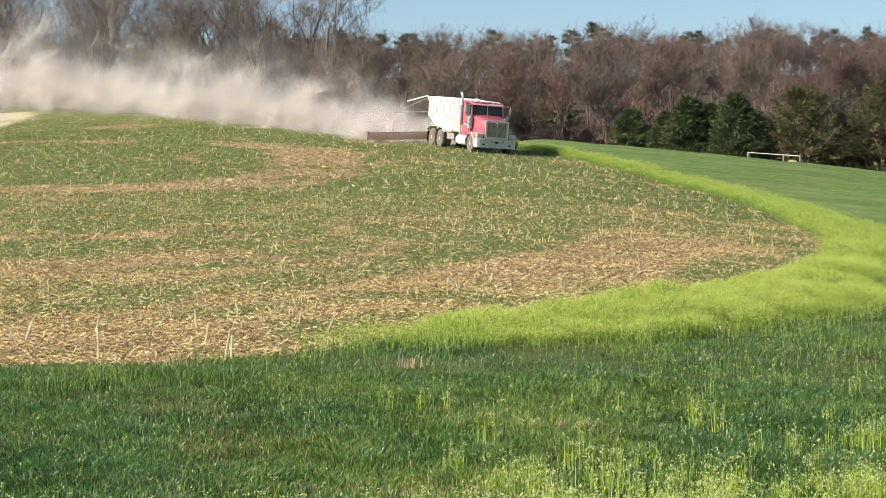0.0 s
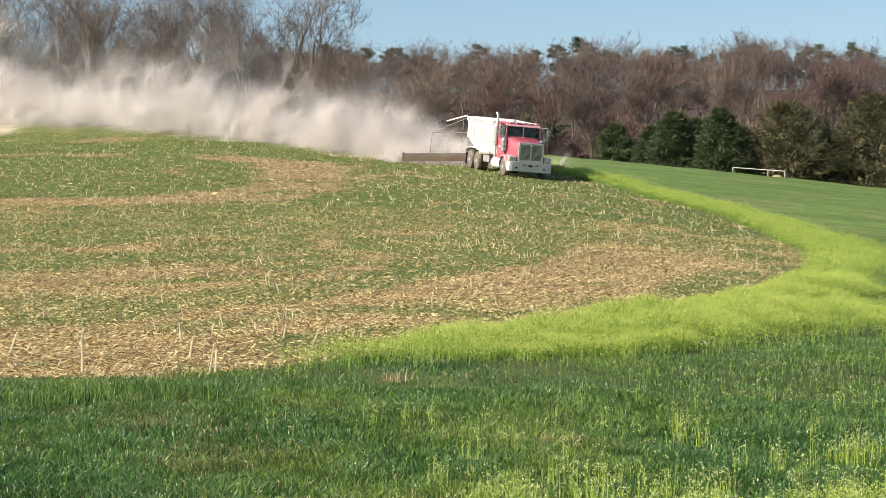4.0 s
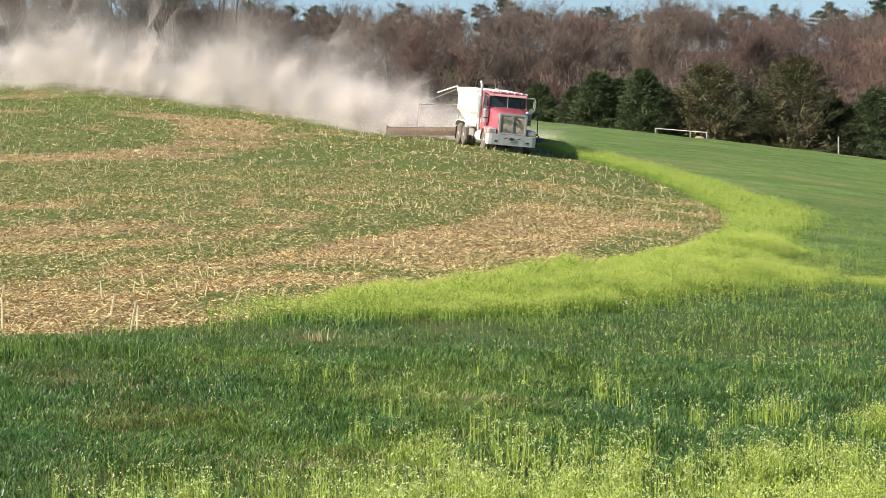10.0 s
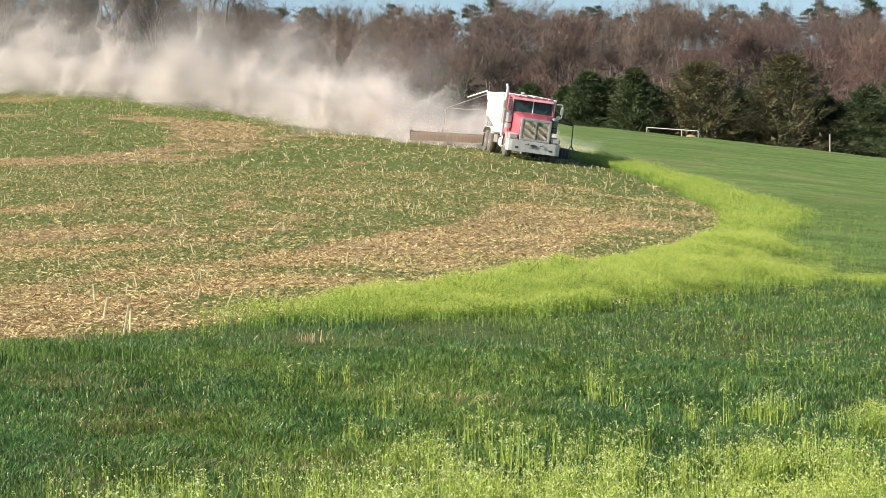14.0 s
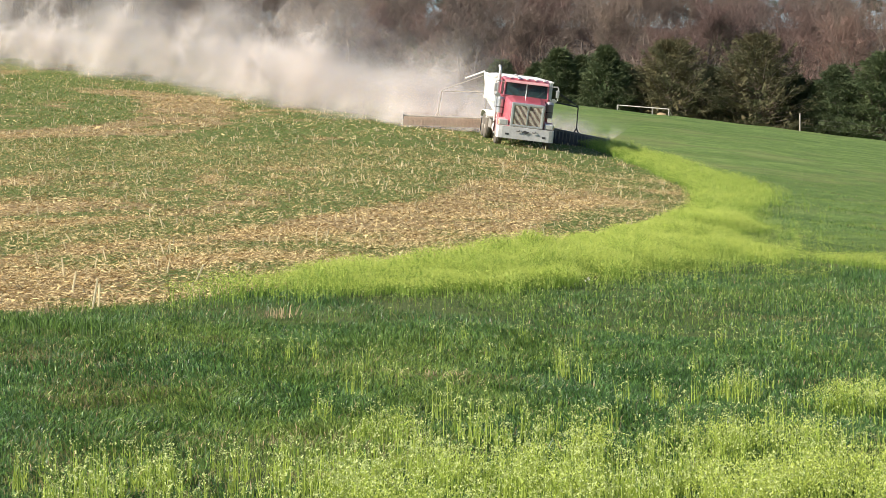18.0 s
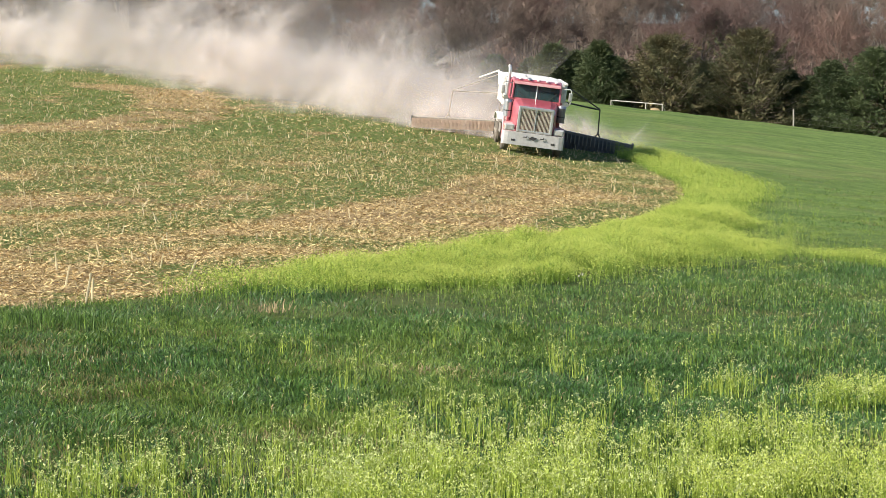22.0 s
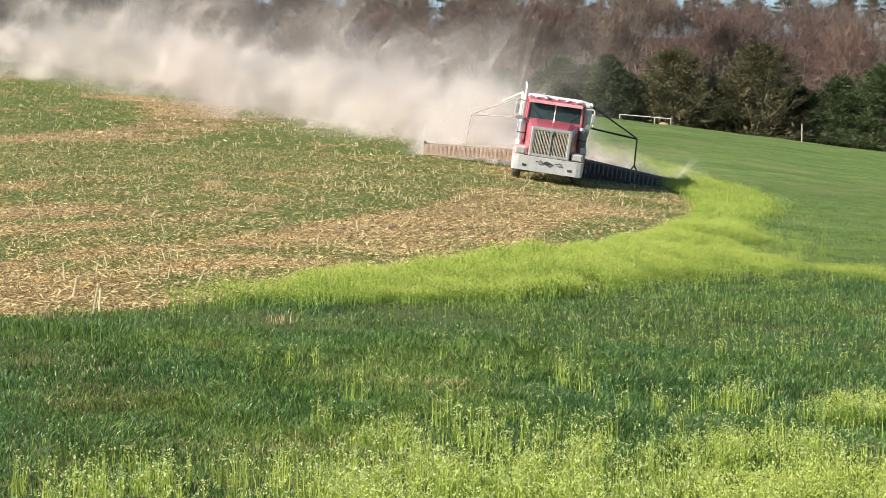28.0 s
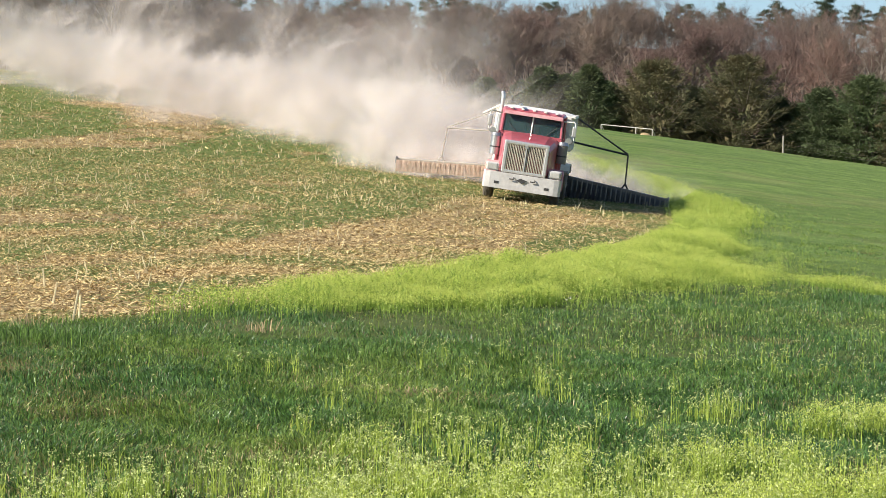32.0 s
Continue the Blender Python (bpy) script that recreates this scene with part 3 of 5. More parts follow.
    # Boom, curtain and hoses at +x are paled to suggest the sunlit dust.
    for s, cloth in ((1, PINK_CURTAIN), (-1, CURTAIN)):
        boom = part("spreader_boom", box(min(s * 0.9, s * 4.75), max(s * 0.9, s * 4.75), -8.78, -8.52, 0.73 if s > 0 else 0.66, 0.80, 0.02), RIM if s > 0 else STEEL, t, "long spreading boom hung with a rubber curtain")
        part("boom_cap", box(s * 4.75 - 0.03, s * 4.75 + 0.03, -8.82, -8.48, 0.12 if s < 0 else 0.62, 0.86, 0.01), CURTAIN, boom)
        for yy in (-8.46, -8.84):
            n = 96
            rows = []
            for z, am in ((0.70, 0.1), (0.50, 0.35), (0.28, 0.6), (0.05, 0.8)) if s < 0 else ((0.74, 0.05), (0.62, 0.12), (0.48, 0.2), (0.34, 0.25)):
                rows.append([(s * (0.95 + 3.8 * i / n), yy + am * 0.022 * math.sin(i * 1.7) + (0.5 - z) * 0.06, z + (0.03 * math.sin(i * 0.9 + yy) if z < 0.1 else 0)) for i in range(n + 1)])
            bm = bmesh.new()
            vs = [[bm.verts.new(p) for p in r] for r in rows]
            for a, c in zip(vs, vs[1:]):
                for i in range(n):
                    bm.faces.new((a[i], a[i + 1], c[i + 1], c[i]))
            bmesh.ops.solidify(bm, geom=bm.faces[:], thickness=0.012)
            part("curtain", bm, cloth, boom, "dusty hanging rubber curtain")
        for i in range(22):
            x = s * (1.05 + 3.6 * i / 21)
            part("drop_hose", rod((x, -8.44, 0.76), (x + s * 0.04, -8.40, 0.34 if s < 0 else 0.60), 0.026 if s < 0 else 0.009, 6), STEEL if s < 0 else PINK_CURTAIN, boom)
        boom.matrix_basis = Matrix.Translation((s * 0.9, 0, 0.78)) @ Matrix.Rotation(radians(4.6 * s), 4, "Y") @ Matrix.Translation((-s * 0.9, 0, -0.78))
        # Sun-side struts take RIM; the other side takes DARK, shade in its colour.
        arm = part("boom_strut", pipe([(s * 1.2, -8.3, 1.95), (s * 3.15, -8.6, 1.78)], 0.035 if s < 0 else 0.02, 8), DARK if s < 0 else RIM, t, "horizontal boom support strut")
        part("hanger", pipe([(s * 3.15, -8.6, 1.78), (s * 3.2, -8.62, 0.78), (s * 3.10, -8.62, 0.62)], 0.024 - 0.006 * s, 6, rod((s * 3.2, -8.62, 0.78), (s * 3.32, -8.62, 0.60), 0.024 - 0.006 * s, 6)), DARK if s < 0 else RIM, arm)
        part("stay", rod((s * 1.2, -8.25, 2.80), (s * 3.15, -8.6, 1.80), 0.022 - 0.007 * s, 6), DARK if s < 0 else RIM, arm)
        part("upper_stay", rod((s * 1.24, -3.3, 2.60), (s * 1.27, -8.2, 2.84), 0.016, 6), DARK if s < 0 else RIM, t)
    return t


TRUCK = build_truck()


def truck_pose(t):
    """The truck's place at t seconds: along its curving track, on the ground under its wheels."""
    u = t / 10
    x = 0.17830 * u ** 3 - 2.35462 * u ** 2 + 6.92376 * u + 3.00523
    y = -0.0687 * u ** 2 - 18.72984 * u + 134.3073
    dx, dy = 0.53489 * u ** 2 - 4.70923 * u + 6.92376, -0.1374 * u - 18.72984
    h = Vector((dx, dy, 0)).normalized()
    r = Vector((h.y, -h.x, 0))

    def at(along, side):
        q = Vector((x, y, 0)) + h * along + r * side
        return Vector((q.x, q.y, float(ground_z(q.x, q.y))))
    f0, f1, b0, b1 = at(-1.1, -1.0), at(-1.1, 1.0), at(-6.6, -1.0), at(-6.6, 1.0)
    fwd = ((f0 + f1) / 2 - (b0 + b1) / 2).normalized()
    right = ((f1 + b1) / 2 - (f0 + b0) / 2)
    up = right.cross(fwd).normalized()
    right = fwd.cross(up).normalized()
    o = (f0 + f1) / 2 + fwd * 1.1 - up * 0.03
    return Matrix([[right[i], fwd[i], up[i], o[i]] for i in range(3)] + [[0, 0, 0, 1]])


# ---------- trees ----------
class Soup:
    """Triangles gathered for one mesh."""

    def __init__(self):
        self.v, self.f, self.n = [], [], 0

    def add(self, v, f):
        self.v.append(np.asarray(v, float))
        self.f.append(np.asarray(f, int) + self.n)
        self.n += len(self.v[-1])

    def tube(self, pts, rad, sides=5):
        pts, rad = np.asarray(pts, float), np.asarray(rad, float)
        d = np.gradient(pts, axis=0)
        d /= np.linalg.norm(d, axis=1)[:, None] + 1e-9
        a = np.cross(d, (0.3, 0.9, 0.31))
        a /= np.linalg.norm(a, axis=1)[:, None] + 1e-9
        b = np.cross(d, a)
        th = np.arange(sides) * 2 * math.pi / sides
        ring = pts[:, None] + rad[:, None, None] * (a[:, None] * np.cos(th)[None, :, None] + b[:, None] * np.sin(th)[None, :, None])
        f = []
        for i in range(len(pts) - 1):
            for j in range(sides):
                p, q = i * sides + j, i * sides + (j + 1) % sides
                f += [(p, q, q + sides), (p, q + sides, p + sides)]
        self.add(ring.reshape(-1, 3), f)

    def slivers(self, base, tip, width, rng):
        """Thin pointed blades from base to tip."""
        base, tip = np.asarray(base, float), np.asarray(tip, float)
        n = len(base)
        side = np.cross(tip - base, rng.normal(size=(n, 3)))
        side *= (np.asarray(width) * np.ones(n) / 2 / (np.linalg.norm(side, axis=1) + 1e-9))[:, None]
        v = np.stack([base - side, base + side, tip], 1).reshape(-1, 3)
        self.add(v, np.arange(3 * n).reshape(-1, 3))

    def mesh(self, name, mats, smooth_faces=False):
        return mesh_of(name, np.concatenate(self.v), np.concatenate(self.f), mats, smooth_faces)


def bare_tree(seed, height, spread, forks, twigs, bark, twig):
    """A leafless tree: trunk and limbs in one mesh, the haze of twigs in another."""
    rng = np.random.default_rng(seed)
    wood, fine = Soup(), Soup()
    ends = []

    def limb(p, d, length, r, level):
        n = 5 if level < 2 else 4
        pts, cur = [p], p
        for _ in range(n):
            d = d + rng.normal(size=3) * (0.07 if level == 0 else 0.13) + np.array([0, 0, 0.06 if level else 0.02])
            d /= np.linalg.norm(d)
            cur = cur + d * length / n
            pts.append(cur)
        rad = np.linspace(r, r * (0.45 if level < 3 else 0.3), n + 1)
        wood.tube(pts, rad, 6 if level == 0 else 4 if level < 2 else 3)
        if level >= 2:
            ends.extend(zip(pts[1:], [d] * n, [r] * n))
        if level < 4:
            kids = forks[level]
            for i in range(kids):
                s = 0.35 + 0.65 * (i + rng.random()) / kids if level == 0 else 0.25 + 0.75 * (i + rng.random()) / kids
                k = min(int(s * n), n - 1)
                q = pts[k] + (pts[k + 1] - pts[k]) * (s * n - k)
                az = rng.random() * 6.283
                out = np.array([math.cos(az), math.sin(az), 0])
                nd = d * (0.75 if level else 0.9) + out * (spread if level == 0 else 0.75) * (0.7 + 0.6 * rng.random()) + np.array([0, 0, 0.15])
                nd /= np.linalg.norm(nd)
                limb(q, nd, length * (0.42 + 0.3 * rng.random()) * (1.0 if level else (1.15 - 0.45 * s)), max(rad[k] * 0.55, 0.018), level + 1)

    limb(np.array([0, 0, -0.5]), np.array([0.04 * rng.normal(), 0.04 * rng.normal(), 1.0]), height * 0.72, height * 0.0125 + 0.04, 0)
    pos = np.array([e[0] for e in ends])
    dirs = np.array([e[1] for e in ends])
    pick = rng.integers(0, len(pos), twigs)
    d = dirs[pick] * 0.6 + rng.normal(size=(twigs, 3)) * 0.6 + np.array([0, 0, 0.25])
    d /= np.linalg.norm(d, axis=1)[:, None]
    ln = 0.5 + 1.1 * rng.random(twigs)
    b = pos[pick] + rng.normal(size=(twigs, 3)) * 0.15
    fine.slivers(b, b + d * ln[:, None] * height / 17, 0.045, rng)
    b2 = b + d * (ln * rng.random(twigs))[:, None] * height / 17
    d2 = d + rng.normal(size=(twigs, 3)) * 0.7
    fine.slivers(b2, b2 + d2 * 0.45, 0.035, rng)
    k = height / max(float(np.concatenate(fine.v)[:, 2].max()), 1.0)
    for s in (wood, fine):
        s.v = [q * k for q in s.v]
    return wood.mesh("trunk", [bark], True), fine.mesh("crown", [twig])


def cedar(seed, height, width, leaf, bark, boughs=150, sprays=150):
    """A broad evergreen: tiers of upswept boughs, each a flat fan of short sprays, with dark gaps between them."""
    rng = np.random.default_rng(seed)
    wood, fol = Soup(), Soup()
    wood.tube([(0, 0, -0.4), (0.05, 0, height * 0.5), (0, 0.05, height * 0.97)], [0.18, 0.10, 0.02], 6)
    for i in range(boughs):
        h = ((i + rng.random()) / boughs) ** 1.15
        az = i * 2.4 + rng.normal() * 0.35
        reach = width / 2 * min(1.0, 1.12 * (1 - h) ** 0.78 + 0.05) * min(1.0, 0.88 + 1.2 * h) * (0.80 + 0.34 * rng.random())
        rise = (0.10 + 0.75 * h + 0.12 * rng.normal()) * reach
        out = np.array([math.cos(az), math.sin(az), 0.0])
        across = np.array([-math.sin(az), math.cos(az), 0.0])
        p0 = np.array([0, 0, 0.15 + h * height * 0.93])
        p1 = p0 + out * reach * 0.55 + (0, 0, rise * 0.25)
        p2 = p0 + out * reach + (0, 0, rise)
        if h < 0.8:
            wood.tube([p0, p1, p2], [0.045, 0.03, 0.01], 3)
        f = 1 - 0.75 * rng.random(sprays) ** 1.4
        c = p0 + (p1 - p0) * (2 * f * (1 - f))[:, None] * 1.0 + (p2 - p0) * (f * f)[:, None]
        fan = (0.10 + 0.30 * reach * f * (1.25 - f)) * rng.normal(size=sprays)
        c = c + across * fan[:, None] + rng.normal(size=(sprays, 3)) * np.array([0.06, 0.06, 0.09])
        d = out * 0.6 + across * (0.7 * np.sign(fan) * rng.random(sprays))[:, None] + rng.normal(size=(sprays, 3)) * 0.4 + (0, 0, 0.25)
        fol.slivers(c, c + d * (0.16 + 0.24 * rng.random(sprays))[:, None], 0.045 + 0.045 * rng.random(sprays), rng)
    core = rng.random((700, 1)) ** 1.2
    q = rng.normal(size=(700, 2))
    q /= np.linalg.norm(q, axis=1)[:, None]
    c = np.concatenate([q * width / 2 * np.minimum(1.0, 1.1 * (1 - core) ** 0.8) * 0.66, 0.2 + core * height * 0.88], 1)
    fol.slivers(c, c + rng.normal(size=(700, 3)) * 0.5, 0.42, rng)
    return wood.mesh("trunk", [bark], True), fol.mesh("crown", [leaf])


def pine(seed, height, leaf, bark):
    """A ridge pine: bare stem, a flat broken crown of clumps on level limbs."""
    rng = np.random.default_rng(seed)
    wood, fol = Soup(), Soup()
    wood.tube([(0, 0, -0.5), (0.1, 0, height * 0.5), (0, 0.15, height * 0.96)], [0.22, 0.15, 0.05], 6)
    for i in range(17):
        s = 0.50 + 0.48 * (i + rng.random()) / 17
        az = rng.random() * 6.283
        L = (1.1 - 0.55 * abs(s - 0.72) / 0.28) * (1.6 + 1.5 * rng.random())
        p = np.array([0, 0, height * s])
        e = p + np.array([math.cos(az) * L, math.sin(az) * L, 0.2 + 0.4 * rng.random()])
        wood.tube([p, (p + e) / 2 + (0, 0, -0.1), e], [0.06, 0.04, 0.02], 3)
        for c in (e, p + (e - p) * 0.65):
            n = 95
            b = c + rng.normal(size=(n, 3)) * np.array([0.62, 0.62, 0.24])
            d = rng.normal(size=(n, 3)) + np.array([0, 0, 0.8])
            fol.slivers(b, b + d * 0.28, 0.20, rng)
    return wood.mesh("trunk", [bark], True), fol.mesh("crown", [leaf])


BARK = plain("grey_brown_bark", (0.11, 0.09, 0.075), (0.17, 0.14, 0.115), 1.5, 0.9, vary=0.35)
PALE_BARK = plain("pale_sycamore_bark", (0.50, 0.45, 0.38), (0.33, 0.28, 0.23), 0.7, 0.85, vary=0.15)
TWIGS = plain("grey_brown_twigs", (0.132, 0.100, 0.083), (0.178, 0.135, 0.110), 0.3, 0.9, vary=0.32, island=0.0)
RED_TWIGS = plain("reddish_budding_twigs", (0.146, 0.090, 0.076), (0.180, 0.115, 0.097), 0.3, 0.9, vary=0.30)
CEDAR_LEAF = plain("dark_cedar_foliage", (0.044, 0.074, 0.026), (0.085, 0.104, 0.038), 0.9, 0.8, vary=0.15, fine=5, through_light=0.15)
RUSTY_CEDAR = plain("bronzed_cedar_foliage", (0.066, 0.082, 0.032), (0.140, 0.108, 0.048), 0.7, 0.8, vary=0.12, fine=5, through_light=0.15)
PINE_LEAF = plain("dark_pine_needles", (0.028, 0.050, 0.022), (0.050, 0.075, 0.030), 0.8, 0.8, vary=0.25, fine=5, through_light=0.1)


KINDS = {}


def grow(kind, x, y, scale=1.0, turn=0.0, lean=0.0):
    name, meshes, label, category, group = KINDS[kind]
    root = tagged(new(name), label, category, group)
    root.matrix_basis = Matrix.Translation((x, y, float(ground_z(x, y)))) @ pose(0, 0, 0, lean, lean * 0.5, turn) @ Matrix.Scale(scale, 4)
    for me in meshes:
        o = new(me.name.split(".")[0], me)
        o.parent = root
    return root


def build_woods():
    rng = np.random.default_rng(41)
    for i in range(5):
        KINDS["grey%d" % i] = ("bare_tree", bare_tree(10 + i, 17, 0.55 + 0.1 * (i % 3), (9, 5, 4, 2), 4200, BARK, TWIGS), "leafless grey-brown deciduous tree in the far woods", "tree", "woods behind the field")
    for i in range(3):
        KINDS["red%d" % i] = ("bare_tree", bare_tree(30 + i, 15, 0.8, (9, 5, 4, 2), 4600, BARK, RED_TWIGS), "leafless tree with reddish budding twigs in the woods", "tree", "woods behind the field")
    for i in range(2):
        KINDS["pale%d" % i] = ("bare_tree", bare_tree(50 + i, 18, 0.62, (7, 4, 3, 2), 900, PALE_BARK, TWIGS), "tall leafless sycamore with pale bark catching the sun", "tree", "woods behind the field")
    for i in range(4):
        KINDS["tall%d" % i] = ("bare_tree", bare_tree(70 + i, 24, 0.42, (8, 5, 3, 2), 1500, BARK, TWIGS), "tall slender leafless tree at the wood's edge", "tree", "tall trees behind the crest")
    for i in range(3):
        KINDS["pine%d" % i] = ("pine_tree", pine(120 + i, 17, PINE_LEAF, BARK), "dark ridge pine with a flat broken crown", "tree", "pines on the ridge")
    for i in range(3):
        KINDS["brush%d" % i] = ("thicket", bare_tree(140 + i, 4.2, 1.0, (11, 5, 3, 2), 3000, BARK, RED_TWIGS if i else TWIGS), "brown leafless thicket under the woods", "shrub", "brush at the wood's edge")

    # rows of the wood, deeper and higher up the far slope
    for D, step, kinds, lo, hi in ((256, 4.6, ("red0", "grey0", "grey1", "red1"), 0.84, 1.02), (282, 4.8, ("red2", "grey2", "grey3", "grey4"), 0.80, 0.96),
                                   (310, 5.2, ("grey0", "red1", "grey1", "grey2"), 0.74, 0.88), (340, 5.5, ("grey3", "grey4", "grey1", "red0"), 0.66, 0.80), (372, 6.0, ("grey3", "grey2", "pine2", "grey0"), 0.56, 0.70)):
        x = -0.27 * D
        while x < 0.33 * D:
            k = kinds[rng.integers(len(kinds))]
            if x < -8 and D < 300 and k.startswith("red"):
                k = "grey1"
            grow(k, x + rng.normal() * 1.2, D + rng.normal() * 6, (lo + (hi - lo) * rng.random()), rng.random() * 360, rng.normal() * 2)
            x += step * (0.75 + 0.5 * rng.random())
    # pines along the skyline
    for i in range(46):
        D = 376 + 12 * rng.random()
        grow("pine%d" % (i % 3), (-0.06 + 0.36 * (i + 0.9 * rng.random()) / 46) * D, D, 0.44 + 0.14 * rng.random(), rng.random() * 360)
    # tall trees behind the crest
    for i in range(26):
        D = 236 + 34 * rng.random()
        grow("tall%d" % (i % 4), (-0.225 + 0.178 * (i + 0.8 * rng.random()) / 26) * D, D, 0.86 + 0.28 * rng.random(), rng.random() * 360, rng.normal() * 3)
    for u, D, s, k in ((-0.0575, 232, 0.78, "pale0"), (-0.094, 240, 0.8, "pale1"), (0.156, 286, 0.78, "pale0"), (0.245, 262, 0.82, "pale1"), (0.049, 300, 0.6, "pale1"), (0.252, 275, 0.72, "tall1")):
        grow(k, u * D, D, s, 70 * s * 9)
    # evergreens in front: direction, distance, height, width, bronzed or green
    for i, (u, D, high, wide, bronzed) in enumerate((
            (0.079, 214, 6.1, 4.0, False), (0.1035, 201, 6.1, 4.0, False), (0.113, 204, 6.2, 3.4, False), (0.1228, 199, 6.5, 4.1, False), (0.131, 203, 6.0, 2.9, False),
            (0.1507, 199, 7.6, 7.8, True), (0.14, 204, 5.8, 3.4, True), (0.169, 203, 6.5, 4.1, False), (0.188, 198, 8.9, 8.3, True), (0.204, 200, 6.0, 3.8, False),
            (0.2214, 196, 6.7, 4.9, False), (0.241, 194, 8.0, 6.9, False), (0.26, 192, 7.6, 5.9, True), (0.279, 190, 8.3, 5.8, False), (0.296, 188, 8.1, 5.8, True),
            (0.178, 201, 5.6, 3.6, False), (0.212, 199, 5.6, 3.6, False), (0.231, 198, 5.8, 3.8, False), (0.0945, 206, 5.2, 3.4, False), (0.172, 266, 11.0, 6.5, False), (0.047, 300, 7.5, 6.0, False), (0.03, 290, 6.8, 5.5, False))):
        near = D < 230
        KINDS["cedar"] = ("cedar_tree", cedar(90 + i, high, wide * 1.22, RUSTY_CEDAR if bronzed else CEDAR_LEAF, BARK, 170 if near else 80, 160 if near else 80),
                          "broad cedar with bronzed green foliage at the meadow's edge" if bronzed else "dense dark green cedar at the meadow's edge", "tree", "cedars at the meadow edge")
        grow("cedar", u * D, D, 1.0, 0.0)
    # brush along the foot of the wood
    for i in range(84):
        u = -0.05 + 0.34 * (i + rng.random()) / 84
        D = 250 + 10 * rng.random() - 200 * max(0, u - 0.06)
        grow("brush%d" % (i % 3), u * D, max(D, 214), 0.9 + 0.8 * rng.random() + (0.8 if u > 0.07 else 0), rng.random() * 360)


build_woods()


# ---------- small things on the meadow ----------
def build_goal():
    paint = plain("weathered_white_tube", (0.48, 0.45, 0.40), (0.36, 0.33, 0.29), 3.0, 0.6)
    D, u0, u1 = 192.0, 0.1280, 0.1478
    a, b = Vector((u0 * D, D, float(ground_z(u0 * D, D)))), Vector((u1 * D, D - 2.5, float(ground_z(u1 * D, D - 2.5))))
    g = tagged(new("goal_frame"), "weathered white goal frame standing at the meadow's edge", "goal")
    g.location = a
    w = b - a
    hgt = Vector((0, 0, 0.80))
    part("crossbar", rod(hgt, w + hgt, 0.035, 8), paint, g)
    for s in (0.0, 0.68, 1.0):
        part("post", rod(w * s + Vector((0, 0, -0.3)), w * s + hgt, 0.045, 8), paint, g)
    part("back_stay", rod(w + hgt, w + Vector((0.6, 1.6, 0)), 0.04, 6), paint, g)
    part("back_stay", rod(hgt, Vector((0.6, 1.6, 0)), 0.04, 6), paint, g)
    LEAF_TAN = plain("tan_sacking", (0.62, 0.44, 0.26), (0.50, 0.34, 0.19), 3.0, 0.85)
    c = tagged(new("feed_sack"), "small tan sack lying beside the goal frame", "sack")
    q = a + w * 0.84
    c.location = (q.x, q.y - 0.5, float(ground_z(q.x, q.y - 0.5)))
    bm = loft([[(x, -0.22 * k, 0), (x, 0.22 * k, 0), (x, 0.17 * k, 0.42 * k), (x, -0.17 * k, 0.45 * k)] for x, k in ((-0.45, 0.5), (-0.3, 0.9), (0, 1.0), (0.3, 0.8), (0.45, 0.4))])
    part("sack_body", bm, LEAF_TAN, c)
    s = tagged(new("marker_stake"), "short pale stake in the far meadow", "stake")
    s.location = (0.0945 * 196, 196, float(ground_z(0.0945 * 196, 196)))
    part("stake_post", rod((0, 0, -0.2), (0, 0, 0.55), 0.14, 8, None, 0.09), WHITE, s)
    # wire fence below the cedars
    wood = plain("grey_fence_wood", (0.30, 0.27, 0.23), (0.42, 0.38, 0.32), 4.0, 0.9)
    wire = plain("rusty_fence_wire", (0.16, 0.14, 0.12), (0.22, 0.19, 0.16), 4.0, 0.7)
    fence = tagged(new("wire_fence"), "weathered post and wire fence below the cedars", "fence")
    tops = []
    for i, (u, D) in enumerate(((0.2055, 187), (0.252, 186), (0.29, 180))):
        x = u * D
        z = float(ground_z(x, D))
        part("post", rod((x, D, z - 0.3), (x, D, z + 1.5), 0.06, 8), wood, fence)
        tops.append(Vector((x, D, z)))
    for h in (0.45, 0.8, 1.15):
        part("wire", pipe([p + Vector((0, 0, h)) for p in tops], 0.005, 4), wire, fence)


build_goal()


# ---------- grass, mustard and stubble ----------
def wedge(rng, n, y0, y1, lo=-0.225, hi=0.30):
    """Places spread evenly over the part of the land that the view sweeps."""
    y = np.sqrt(y0 ** 2 + (y1 ** 2 - y0 ** 2) * rng.random(n))
    return y * (lo + (hi - lo) * rng.random(n)), y


